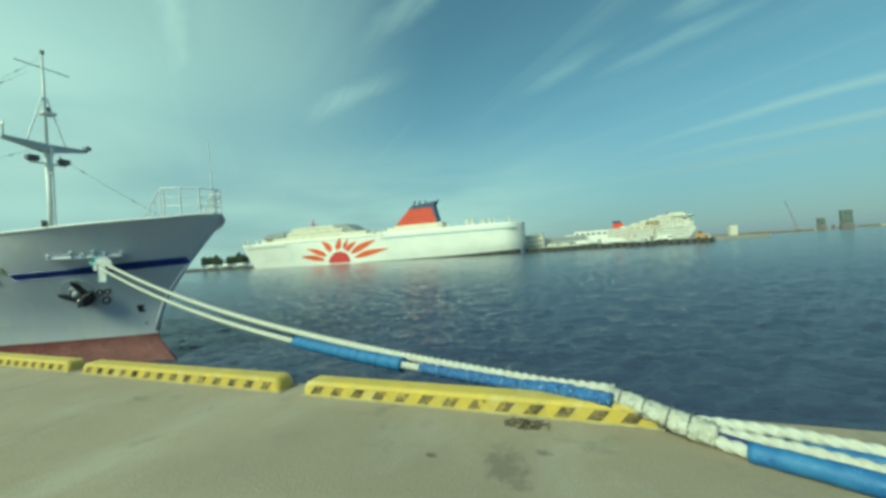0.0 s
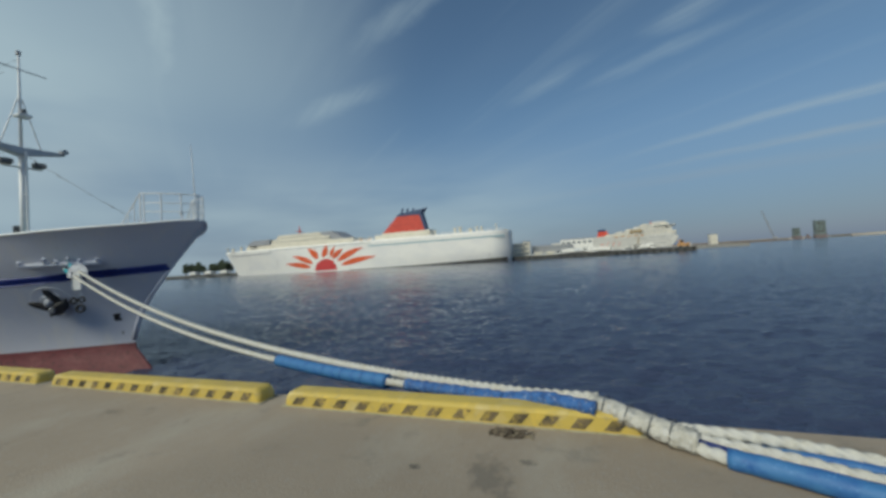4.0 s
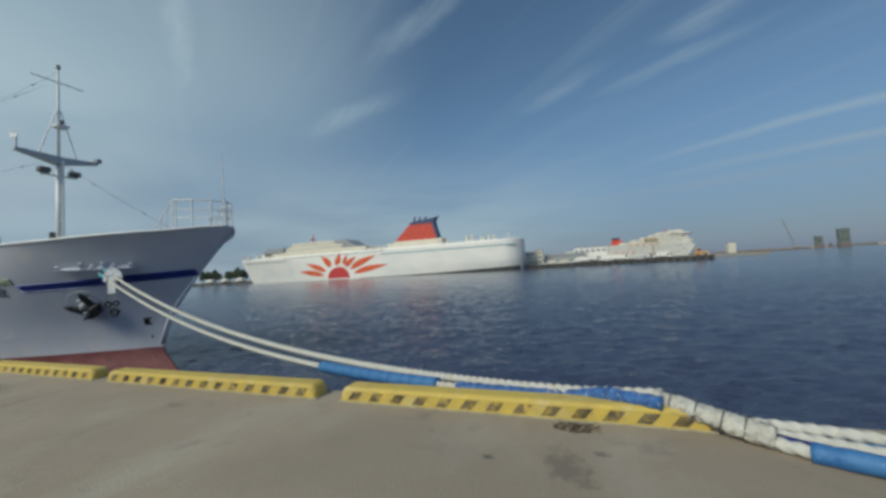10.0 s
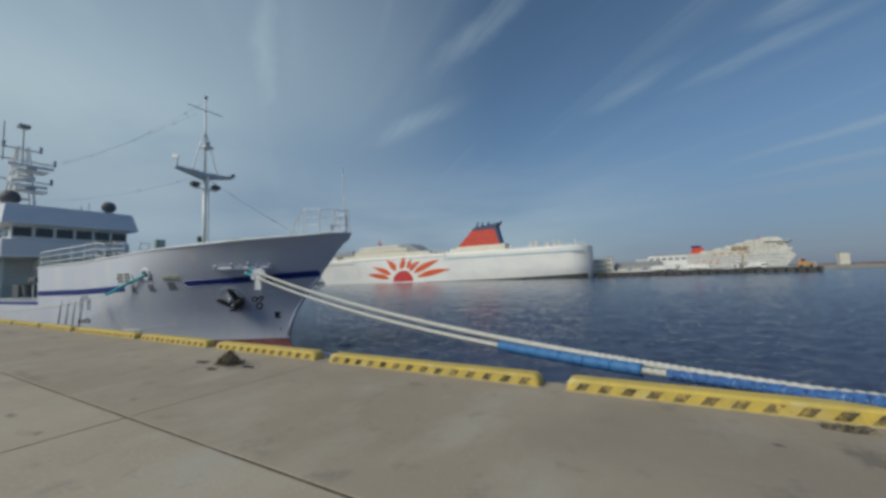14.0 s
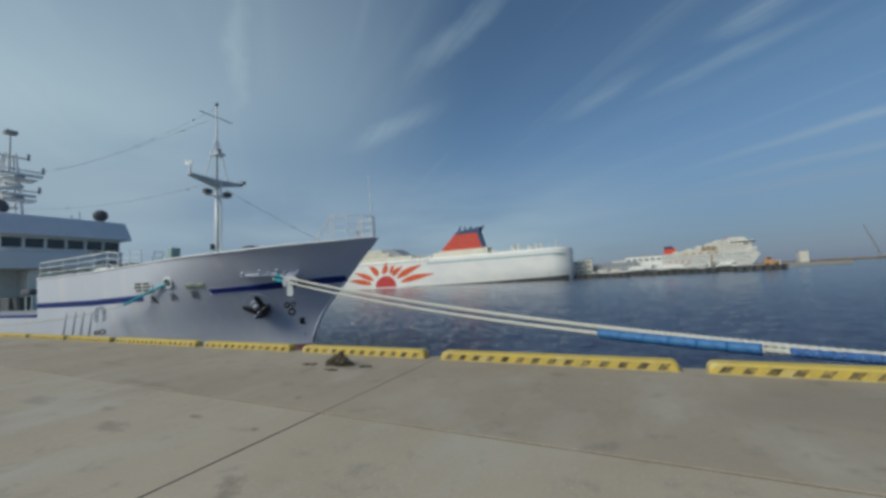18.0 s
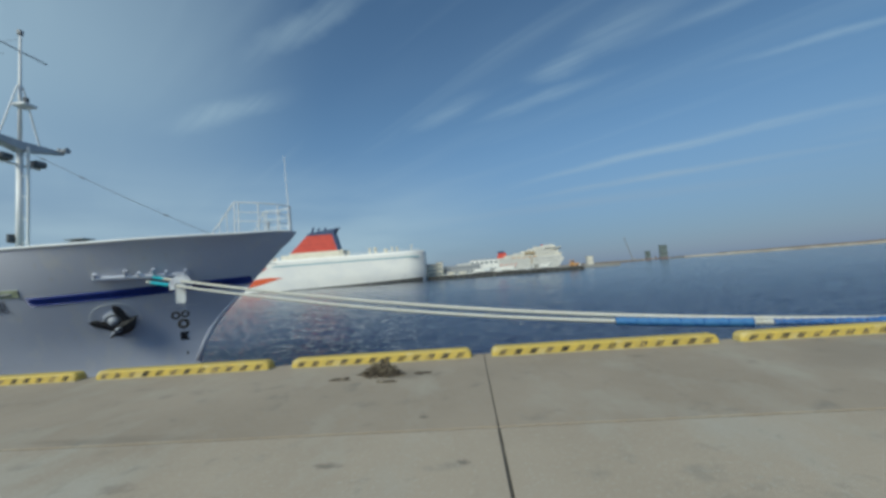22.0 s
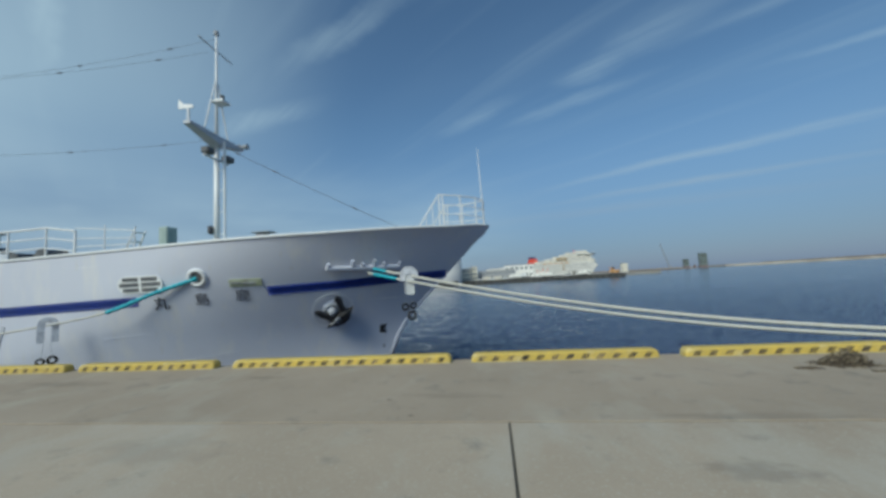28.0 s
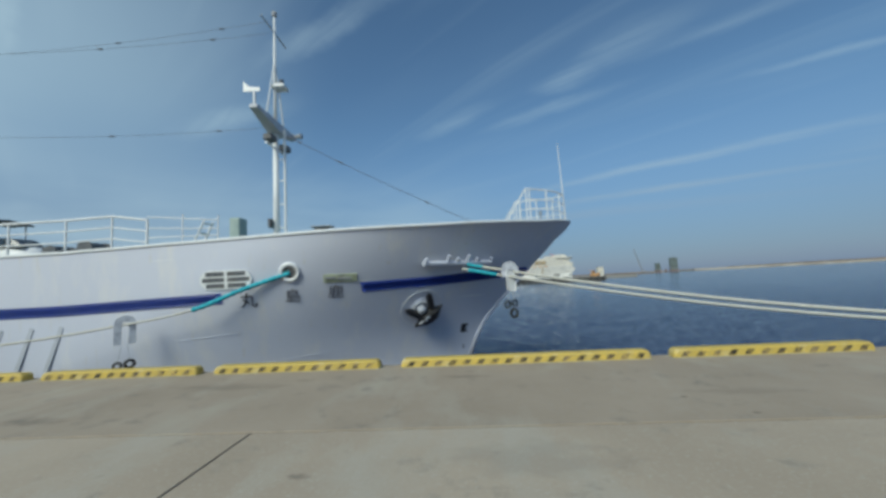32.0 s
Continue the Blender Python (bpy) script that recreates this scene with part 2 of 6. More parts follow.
# ---- materials ----
def mat(name, color, rough=0.6, metal=0.0, spots=(), bump=0.0, bump_scale=30.0, vary=0.0, spec=0.5, coords="Object", stains_and_tone=()):
    """A painted, stone or fibre surface. spots: rows of (colour, scale, low, high, stretch) laid over the base by noise."""
    m = bpy.data.materials.new(name)
    m.use_nodes = True
    nt = m.node_tree
    b = nt.nodes["Principled BSDF"]
    b.inputs["Roughness"].default_value, b.inputs["Metallic"].default_value = rough, metal
    b.inputs["Specular IOR Level"].default_value = spec
    tc = nt.nodes.new("ShaderNodeNewGeometry" if coords == "Position" else "ShaderNodeTexCoord")
    col = nt.nodes.new("ShaderNodeRGB")
    col.outputs[0].default_value = (*color, 1)
    last = col.outputs[0]
    for c, scale, low, high, stretch in spots:
        mp = nt.nodes.new("ShaderNodeMapping")
        mp.inputs["Scale"].default_value = stretch
        mp.inputs["Location"].default_value = (scale * 3.1, scale, 1.7 * scale)
        nt.links.new(tc.outputs[coords], mp.inputs[0])
        t = nt.nodes.new("ShaderNodeTexNoise")
        t.inputs["Scale"].default_value, t.inputs["Detail"].default_value = scale, 8
        t.inputs["Roughness"].default_value = 0.62
        nt.links.new(mp.outputs[0], t.inputs["Vector"])
        r = nt.nodes.new("ShaderNodeMapRange")
        r.inputs[1].default_value, r.inputs[2].default_value = low, high
        nt.links.new(t.outputs[0], r.inputs[0])
        mx = nt.nodes.new("ShaderNodeMix")
        mx.data_type = "RGBA"
        mx.inputs[7].default_value = (*c, 1)
        nt.links.new(r.outputs[0], mx.inputs[0])
        nt.links.new(last, mx.inputs[6])
        last = mx.outputs[2]
    for c, x, y, rx, ry, strength in stains_and_tone:
        mp = nt.nodes.new("ShaderNodeMapping")
        mp.vector_type = "TEXTURE"
        mp.inputs["Location"].default_value, mp.inputs["Scale"].default_value = (x, y, 0), (rx, ry, 1)
        nt.links.new(tc.outputs[coords], mp.inputs[0])
        t = nt.nodes.new("ShaderNodeTexNoise")
        t.inputs["Scale"].default_value, t.inputs["Detail"].default_value = 1.6, 6
        nt.links.new(mp.outputs[0], t.inputs["Vector"])
        ln = nt.nodes.new("ShaderNodeVectorMath"); ln.operation = "LENGTH"
        nt.links.new(mp.outputs[0], ln.inputs[0])
        sm = nt.nodes.new("ShaderNodeMath"); sm.operation = "SUBTRACT"
        nt.links.new(t.outputs[0], sm.inputs[0])
        hf = nt.nodes.new("ShaderNodeMath"); hf.operation = "MULTIPLY"; hf.inputs[1].default_value = 0.42
        nt.links.new(ln.outputs["Value"], hf.inputs[0]); nt.links.new(hf.outputs[0], sm.inputs[1])
        r = nt.nodes.new("ShaderNodeMapRange")
        r.inputs[1].default_value, r.inputs[2].default_value, r.inputs[4].default_value = 0.12, 0.34, strength
        nt.links.new(sm.outputs[0], r.inputs[0])
        mx = nt.nodes.new("ShaderNodeMix")
        mx.data_type = "RGBA"
        mx.inputs[7].default_value = (*c, 1)
        nt.links.new(r.outputs[0], mx.inputs[0])
        nt.links.new(last, mx.inputs[6])
        last = mx.outputs[2]
    if vary:
        oi = nt.nodes.new("ShaderNodeObjectInfo")
        r = nt.nodes.new("ShaderNodeMapRange")
        r.inputs[3].default_value, r.inputs[4].default_value = 1 - vary, 1 + vary
        nt.links.new(oi.outputs["Random"], r.inputs[0])
        hs = nt.nodes.new("ShaderNodeHueSaturation")
        nt.links.new(r.outputs[0], hs.inputs["Value"])
        nt.links.new(last, hs.inputs["Color"])
        last = hs.outputs[0]
    nt.links.new(last, b.inputs["Base Color"])
    if bump:
        t = nt.nodes.new("ShaderNodeTexNoise")
        t.inputs["Scale"].default_value, t.inputs["Detail"].default_value = bump_scale, 6
        nt.links.new(tc.outputs[coords], t.inputs["Vector"])
        bp = nt.nodes.new("ShaderNodeBump")
        bp.inputs["Strength"].default_value, bp.inputs["Distance"].default_value = bump, 0.02
        nt.links.new(t.outputs[0], bp.inputs["Height"])
        nt.links.new(bp.outputs[0], b.inputs["Normal"])
    return m


ONE = (1, 1, 1)
DARK = (0.10, 0.092, 0.078)
M_SLAB = mat("slab_concrete", (0.445, 0.372, 0.282), 0.9, spots=[((0.365, 0.300, 0.223), 0.22, 0.40, 0.66, ONE), ((0.45, 0.415, 0.345), 0.9, 0.5, 0.72, (1, 0.45, 1)),
             ((0.28, 0.255, 0.205), 2.6, 0.58, 0.78, ONE), ((0.49, 0.455, 0.385), 26.0, 0.54, 0.78, ONE), ((0.20, 0.185, 0.16), 60.0, 0.60, 0.78, ONE)], bump=0.3, bump_scale=45, coords="Position",
             stains_and_tone=[(DARK, -8.8, -0.46, 0.16, 0.07, 0.55), (DARK, -7.53, -0.49, 0.07, 0.06, 0.6), (DARK, -10.63, -0.71, 0.2, 0.12, 0.3), (DARK, -9.6, -1.08, 0.4, 0.2, 0.35), (DARK, -21.04, -0.86, 0.13, 0.07, 0.5), (DARK, -18.8, -0.6, 1.0, 0.5, 0.16), (DARK, -6.62, -1.4, 0.16, 0.16, 0.35), (DARK, -12.6, -0.9, 0.5, 0.25, 0.3), (DARK, -21.8, -2.3, 0.8, 0.3, 0.35), (DARK, -26.5, -0.8, 0.9, 0.35, 0.4), (DARK, -6.45, -1.56, 0.14, 0.15, 0.4)])
# row at (1.5, 1.6) paints this end dimmer overall; the others are stain marks
M_FRONT = mat("slab_front", (0.385, 0.318, 0.240), 0.9, spots=[((0.32, 0.262, 0.194), 0.25, 0.40, 0.66, ONE), ((0.42, 0.375, 0.30), 0.9, 0.5, 0.72, (1, 0.5, 1)),
             ((0.20, 0.185, 0.155), 2.2, 0.58, 0.78, ONE), ((0.37, 0.345, 0.30), 26.0, 0.54, 0.78, ONE), ((0.17, 0.155, 0.135), 60.0, 0.60, 0.78, ONE)], bump=0.3, bump_scale=45, coords="Position",
             stains_and_tone=[(DARK, -16.43, 1.11, 0.055, 0.05, 0.8), (DARK, -8.02, 0.60, 0.07, 0.07, 0.6), (DARK, -15.95, 0.45, 0.05, 0.05, 0.7), (DARK, -11.9, 0.36, 1.2, 0.14, 0.25), (DARK, -22.62, 2.72, 0.22, 0.05, 0.5), (DARK, -15.5, 1.27, 0.8, 0.2, 0.2), (DARK, 1.5, 1.6, 5.0, 3.0, 0.22), (DARK, 0.35, 2.60, 0.20, 0.28, 0.5), (DARK, -0.25, 2.60, 0.06, 0.05, 0.9), (DARK, 0.5, 2.4, 0.1, 0.1, 0.4), (DARK, 0.62, 2.85, 0.08, 0.06, 0.6), (DARK, -8.6, 2.55, 0.7, 0.4, 0.35), (DARK, -24.0, 2.4, 1.2, 0.3, 0.3), (DARK, -19.5, 2.6, 0.5, 0.14, 0.35), (DARK, -26.0, 0.83, 0.6, 0.2, 0.4), (DARK, -4.5, 2.9, 0.2, 0.1, 0.35)])
M_JOINT = mat("joint_filler", (0.075, 0.068, 0.056), 0.95, spots=[((0.20, 0.18, 0.145), 3, 0.50, 0.66, ONE)], bump=0.3)
M_QWALL = mat("quay_wall", (0.22, 0.21, 0.19), 0.9, spots=[((0.10, 0.10, 0.08), 0.6, 0.4, 0.6, (1, 1, 0.4)), ((0.3, 0.28, 0.25), 4, 0.5, 0.7, ONE)], bump=0.4)
M_YEL = mat("kerb_yellow", (0.57, 0.425, 0.09), 0.65, spots=[((0.48, 0.36, 0.095), 2.5, 0.45, 0.7, ONE), ((0.38, 0.30, 0.13), 14, 0.56, 0.72, ONE), ((0.60, 0.50, 0.24), 3.2, 0.52, 0.70, ONE), ((0.72, 0.52, 0.09), 5, 0.55, 0.75, ONE)], bump=0.15, vary=0.05)
M_STRIPE = mat("kerb_band", (0.185, 0.140, 0.075), 0.75, spots=[((0.48, 0.35, 0.08), 14, 0.49, 0.62, ONE), ((0.05, 0.042, 0.03), 6, 0.45, 0.62, ONE)], coords="Position", vary=0.4)
M_LEDGE = mat("kerb_mortar", (0.42, 0.39, 0.28), 0.9, spots=[((0.28, 0.25, 0.18), 9, 0.45, 0.65, ONE)], bump=0.3)
M_HULL = mat("hull_paint", (0.60, 0.62, 0.70), 0.5, spots=[((0.57, 0.59, 0.67), 0.25, 0.42, 0.62, (1, 1, 0.6)), ((0.66, 0.66, 0.68), 1.2, 0.52, 0.7, (1, 1, 0.3)), ((0.56, 0.54, 0.50), 5, 0.62, 0.78, (1, 1, 0.12)), ((0.80, 0.80, 0.80), 1.1, 0.66, 0.74, (0.25, 0.25, 5))], bump=0.04, bump_scale=2.0)
M_WHITE = mat("white_paint", (0.78, 0.79, 0.79), 0.4, spots=[((0.70, 0.70, 0.68), 0.8, 0.45, 0.7, ONE), ((0.55, 0.50, 0.42), 7, 0.66, 0.8, (1, 1, 0.2))])
M_BLUE = mat("stripe_blue", (0.028, 0.055, 0.32), 0.4, spots=[((0.04, 0.07, 0.30), 1.5, 0.45, 0.65, ONE)])
M_RED = mat("boot_red", (0.15, 0.032, 0.04), 0.65, spots=[((0.22, 0.075, 0.075), 1.2, 0.48, 0.70, (1, 1, 2)), ((0.07, 0.022, 0.026), 5, 0.5, 0.7, ONE)], bump=0.15)
M_BLACK = mat("black_iron", (0.02, 0.02, 0.022), 0.6, spots=[((0.05, 0.045, 0.04), 9, 0.5, 0.7, ONE)], bump=0.2)
M_RUST = mat("rusty_iron", (0.12, 0.065, 0.04), 0.85, spots=[((0.05, 0.035, 0.03), 6, 0.45, 0.65, ONE), ((0.20, 0.11, 0.06), 14, 0.55, 0.7, ONE)], bump=0.3)
M_FADED = mat("faded_black", (0.10, 0.10, 0.12), 0.6, spots=[((0.36, 0.37, 0.41), 9, 0.50, 0.60, ONE)])
M_TYRE = mat("rubber", (0.025, 0.025, 0.025), 0.85)
M_GREY = mat("grey_paint", (0.34, 0.35, 0.37), 0.5, spots=[((0.26, 0.26, 0.27), 4, 0.5, 0.7, ONE)])
M_LIGHT = mat("light_grey_paint", (0.48, 0.50, 0.55), 0.5, spots=[((0.40, 0.42, 0.46), 3, 0.45, 0.65, ONE)])
M_DGREY = mat("dark_grey_gear", (0.10, 0.105, 0.115), 0.6, spots=[((0.17, 0.16, 0.15), 3, 0.5, 0.7, ONE)])
M_STEEL = mat("galvanised", (0.52, 0.55, 0.58), 0.4, 0.6, spots=[((0.42, 0.44, 0.46), 8, 0.5, 0.7, ONE)])
M_GREEN = mat("deck_green", (0.13, 0.24, 0.18), 0.6, spots=[((0.10, 0.19, 0.15), 2, 0.45, 0.65, ONE)])
M_GLASS = mat("window_glass", (0.02, 0.028, 0.035), 0.06, 0.0, spec=0.8)
M_GUARD = mat("guard_paint", (0.72, 0.73, 0.76), 0.5, spots=[((0.42, 0.42, 0.46), 5, 0.45, 0.65, ONE)])
# paler than window_glass: distance haze is put into the colour
M_HAZEGLASS = mat("far_glass_hazed", (0.26, 0.275, 0.28), 0.25)
M_CREAM = mat("cream_render", (0.74, 0.69, 0.57), 0.7, spots=[((0.62, 0.58, 0.47), 0.3, 0.45, 0.65, ONE)])
M_TAN = mat("emblem_tan", (0.38, 0.29, 0.17), 0.6, spots=[((0.36, 0.26, 0.12), 0.3, 0.45, 0.65, ONE)])
M_NAVY = mat("funnel_navy", (0.045, 0.075, 0.16), 0.5)
# white tinted blue: the bridge front's shade is put into the colour
M_PALE = mat("bridge_shade_white", (0.70, 0.72, 0.78), 0.45, spots=[((0.64, 0.67, 0.74), 0.5, 0.45, 0.65, ONE)])
M_FGREY = mat("ferry_shade_line", (0.42, 0.42, 0.42), 0.5)
M_ROPE = mat("rope_white", (0.575, 0.565, 0.52), 0.85, spots=[((0.52, 0.49, 0.40), 7, 0.45, 0.66, ONE), ((0.68, 0.66, 0.58), 30, 0.5, 0.7, ONE)], bump=0.4, bump_scale=60)
M_SLEEVE = mat("sleeve_blue", (0.055, 0.18, 0.40), 0.6, spots=[((0.025, 0.11, 0.33), 5, 0.45, 0.62, ONE), ((0.12, 0.28, 0.56), 24, 0.58, 0.74, ONE)], bump=0.3, bump_scale=26)
M_NAVYROPE_SHADE = mat("rope_shade_navy", (0.02, 0.035, 0.16), 0.7, spots=[((0.01, 0.015, 0.06), 12, 0.45, 0.62, ONE)], bump=0.4, bump_scale=40)
M_ROUGH = mat("sleeve_rough", (0.05, 0.15, 0.40), 0.8, spots=[((0.02, 0.06, 0.20), 16, 0.46, 0.60, ONE), ((0.42, 0.48, 0.58), 30, 0.56, 0.68, ONE)], bump=0.8, bump_scale=40)
M_TEAL = mat("sleeve_teal", (0.05, 0.42, 0.50), 0.6, spots=[((0.03, 0.32, 0.42), 6, 0.45, 0.62, ONE)], bump=0.3, bump_scale=26)
M_CANVAS = mat("canvas_wrap", (0.53, 0.515, 0.455), 0.9, spots=[((0.34, 0.325, 0.28), 4, 0.45, 0.65, ONE), ((0.60, 0.59, 0.55), 11, 0.5, 0.68, ONE)], bump=1.0, bump_scale=15)
M_WEED = mat("dried_weed", (0.085, 0.066, 0.048), 0.95, spots=[((0.17, 0.14, 0.10), 18, 0.50, 0.65, ONE)], bump=0.5)
M_STRAW = mat("dried_straw", (0.26, 0.22, 0.15), 0.95, spots=[((0.20, 0.165, 0.115), 15, 0.48, 0.65, ONE)], bump=0.4)
M_FERRY = mat("ferry_white", (0.88, 0.86, 0.80), 0.45, spots=[((0.80, 0.79, 0.76), 0.05, 0.45, 0.65, (1, 1, 2)), ((0.6, 0.58, 0.54), 0.3, 0.62, 0.78, (1, 1, 0.15))])
M_FERRY_FAR = mat("far_ferry_white", (0.70, 0.68, 0.62), 0.5, spots=[((0.56, 0.54, 0.48), 0.12, 0.45, 0.62, (1, 1, 2)), ((0.46, 0.44, 0.40), 0.4, 0.58, 0.72, (1, 1, 0.6))])
M_FRED = mat("emblem_red", (0.58, 0.05, 0.05), 0.5, spots=[((0.5, 0.045, 0.045), 0.2, 0.45, 0.65, ONE)])
M_FORA = mat("emblem_orange", (0.74, 0.125, 0.035), 0.5, spots=[((0.66, 0.105, 0.03), 0.2, 0.45, 0.65, ONE)])
M_FTEAL = mat("ferry_line", (0.18, 0.36, 0.42), 0.5)
M_FUNNEL = mat("funnel_red", (0.62, 0.075, 0.045), 0.5, spots=[((0.52, 0.06, 0.04), 0.3, 0.45, 0.65, ONE)])
# wharf faces, darker than pier_top; also the ferry's dark skin at the waterline
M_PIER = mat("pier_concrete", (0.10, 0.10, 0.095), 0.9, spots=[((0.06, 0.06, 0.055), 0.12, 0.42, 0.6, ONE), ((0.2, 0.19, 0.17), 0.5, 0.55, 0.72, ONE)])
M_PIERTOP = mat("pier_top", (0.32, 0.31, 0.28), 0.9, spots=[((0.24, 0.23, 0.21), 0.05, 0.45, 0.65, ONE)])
M_SAND = mat("breakwater_sand", (0.40, 0.36, 0.29), 0.95, spots=[((0.30, 0.26, 0.21), 0.012, 0.42, 0.6, (1, 1, 3)), ((0.5, 0.47, 0.41), 0.05, 0.55, 0.7, ONE)])
M_BROWN = mat("headland", (0.20, 0.155, 0.13), 0.95, spots=[((0.14, 0.12, 0.10), 0.01, 0.42, 0.6, ONE), ((0.27, 0.22, 0.19), 0.04, 0.55, 0.7, ONE)])
M_LEAF = mat("far_leaves", (0.045, 0.062, 0.035), 0.9, spots=[((0.075, 0.09, 0.05), 0.5, 0.45, 0.65, ONE)])
M_TRUNK = mat("bark", (0.10, 0.075, 0.055), 0.95)
M_ORANGE = mat("machine_orange", (0.58, 0.32, 0.12), 0.6, spots=[((0.48, 0.26, 0.10), 0.6, 0.45, 0.65, ONE)])
M_TOWER = mat("tower_green", (0.20, 0.25, 0.24), 0.8, spots=[((0.10, 0.11, 0.10), 0.2, 0.42, 0.6, ONE)])
M_TRED = mat("tower_red", (0.21, 0.165, 0.16), 0.8)


def water_material():
    m = bpy.data.materials.new("sea_water")
    m.use_nodes = True
    nt = m.node_tree
    b = nt.nodes["Principled BSDF"]
    b.inputs["Base Color"].default_value = (0.050, 0.064, 0.116, 1)
    b.inputs["Roughness"].default_value, b.inputs["IOR"].default_value = 0.12, 1.333
    tc = nt.nodes.new("ShaderNodeTexCoord")
    sp = nt.nodes.new("ShaderNodeSeparateXYZ")
    nt.links.new(tc.outputs["Object"], sp.inputs[0])
    last = None
    for scale, stretch, turn, strength, dist in ((0.22, (1, 2.0, 1), -10, 0.8, 0.04), (0.6, (1, 2.2, 1), 12, 0.9, 0.06), (2.2, (1, 2.0, 1), -18, 1.0, 0.14), (7.0, (1, 1.6, 1), 8, 0.8, 0.03)):
        mp = nt.nodes.new("ShaderNodeMapping")
        mp.inputs["Rotation"].default_value = (0, 0, radians(turn))
        mp.inputs["Scale"].default_value = stretch
        nt.links.new(tc.outputs["Object"], mp.inputs[0])
        t = nt.nodes.new("ShaderNodeTexNoise")
        t.inputs["Scale"].default_value, t.inputs["Detail"].default_value = scale, 4
        t.inputs["Distortion"].default_value = 0.4
        nt.links.new(mp.outputs[0], t.inputs["Vector"])
        bp = nt.nodes.new("ShaderNodeBump")
        bp.inputs["Distance"].default_value = dist
        nt.links.new(t.outputs[0], bp.inputs["Height"])
        # the chop under the quay dies away across the basin
        mr = nt.nodes.new("ShaderNodeMapRange"); mr.interpolation_type = "SMOOTHSTEP"
        mr.inputs[1].default_value, mr.inputs[2].default_value, mr.inputs[3].default_value, mr.inputs[4].default_value = 12, 110, strength, strength * 0.45
        nt.links.new(sp.outputs[1], mr.inputs[0])
        nt.links.new(mr.outputs[0], bp.inputs["Strength"])
        if last:
            nt.links.new(last, bp.inputs["Normal"])
        last = bp.outputs[0]
    nt.links.new(last, b.inputs["Normal"])
    return m


M_WATER = water_material()


# ---- building helpers ----
def part(name, bm, material, parent=None, label="", smooth=False):
    me = bpy.data.meshes.new(name)
    bm.normal_update()
    bm.to_mesh(me)
    bm.free()
    if smooth:
        for p in me.polygons:
            p.use_smooth = True
    for m in (material if isinstance(material, (list, tuple)) else [material]):
        me.materials.append(m)
    ob = new(name, me)
    if parent is not None:
        ob.parent = parent
    if label:
        tagged(ob, label)
    return ob


def share(name, ob, parent, m):
    """Another object on the same mesh."""
    o = new(name, ob.data)
    o.parent = parent
    o.matrix_basis = m
    return o


def thing(name, m, label, category, group="", kind=""):
    ob = new(name)
    ob.empty_display_size = 0.2
    ob.matrix_basis = m
    return tagged(ob, label, category, group, kind)


def box(bm, x0, x1, y0, y1, z0, z1, bevel=0.0, seg=1, m=None):
    r = bmesh.ops.create_cube(bm, size=1.0)
    vs = r["verts"]
    for v in vs:
        v.co = Vector((x0 + (v.co.x + 0.5) * (x1 - x0), y0 + (v.co.y + 0.5) * (y1 - y0), z0 + (v.co.z + 0.5) * (z1 - z0)))
    if bevel:
        es = list({e for v in vs for e in v.link_edges})
        r = bmesh.ops.bevel(bm, geom=es, offset=bevel, segments=seg, affect="EDGES", profile=0.6)
        vs = list({v for f in r["faces"] for v in f.verts} | {v for v in vs if v.is_valid})
    if m is not None:
        bmesh.ops.transform(bm, matrix=m, verts=vs)
    return vs


def boxed(x0, x1, y0, y1, z0, z1, bevel=0.0, seg=1):
    bm = bmesh.new()
    box(bm, x0, x1, y0, y1, z0, z1, bevel, seg)
    return bm


def rod(bm, a, b, r0, r1=None, n=8, caps=True):
    a, b = Vector(a), Vector(b)
    r1 = r0 if r1 is None else r1
    q = (b - a).to_track_quat("Z", "Y")
    rings = []
    for p, r in ((a, r0), (b, r1)):
        rings.append([bm.verts.new(p + q @ Vector((r * math.cos(2 * math.pi * k / n), r * math.sin(2 * math.pi * k / n), 0))) for k in range(n)])
    for k in range(n):
        bm.faces.new((rings[0][k], rings[0][(k + 1) % n], rings[1][(k + 1) % n], rings[1][k]))
    if caps:
        bm.faces.new(rings[0][::-1])
        bm.faces.new(rings[1])
    return bm


def rods(*rows, n=8):
    bm = bmesh.new()
    for r in rows:
        rod(bm, *r, n=n)
    return bm


def tube(bm, pts, r, n=8, twist=None, caps=True):
    """A tube along points. r: a number or one per point. twist: (lobes, depth, turns per metre) for laid rope."""
    pts = [Vector(p) for p in pts]
    rings, run = [], 0.0
    for i, p in enumerate(pts):
        d = (pts[min(i + 1, len(pts) - 1)] - pts[max(i - 1, 0)]).normalized()
        if i:
            run += (p - pts[i - 1]).length
        side = d.cross(Vector((0, 0, 1))).normalized()
        top = side.cross(d)
        rr = r[i] if isinstance(r, (list, tuple)) else r
        ring = []
        for k in range(n):
            a = 2 * math.pi * k / n
            q = rr
            if twist:
                q = rr * (1 - twist[1] + twist[1] * abs(math.cos(twist[0] / 2 * (a + 2 * math.pi * twist[2] * run))) * 1.6)
            ring.append(bm.verts.new(p + side * q * math.cos(a) + top * q * math.sin(a)))
        rings.append(ring)
    for i in range(len(rings) - 1):
        for k in range(n):
            bm.faces.new((rings[i][k], rings[i][(k + 1) % n], rings[i + 1][(k + 1) % n], rings[i + 1][k]))
    if caps:
        bm.faces.new(rings[0][::-1])
        bm.faces.new(rings[-1])
    return bm


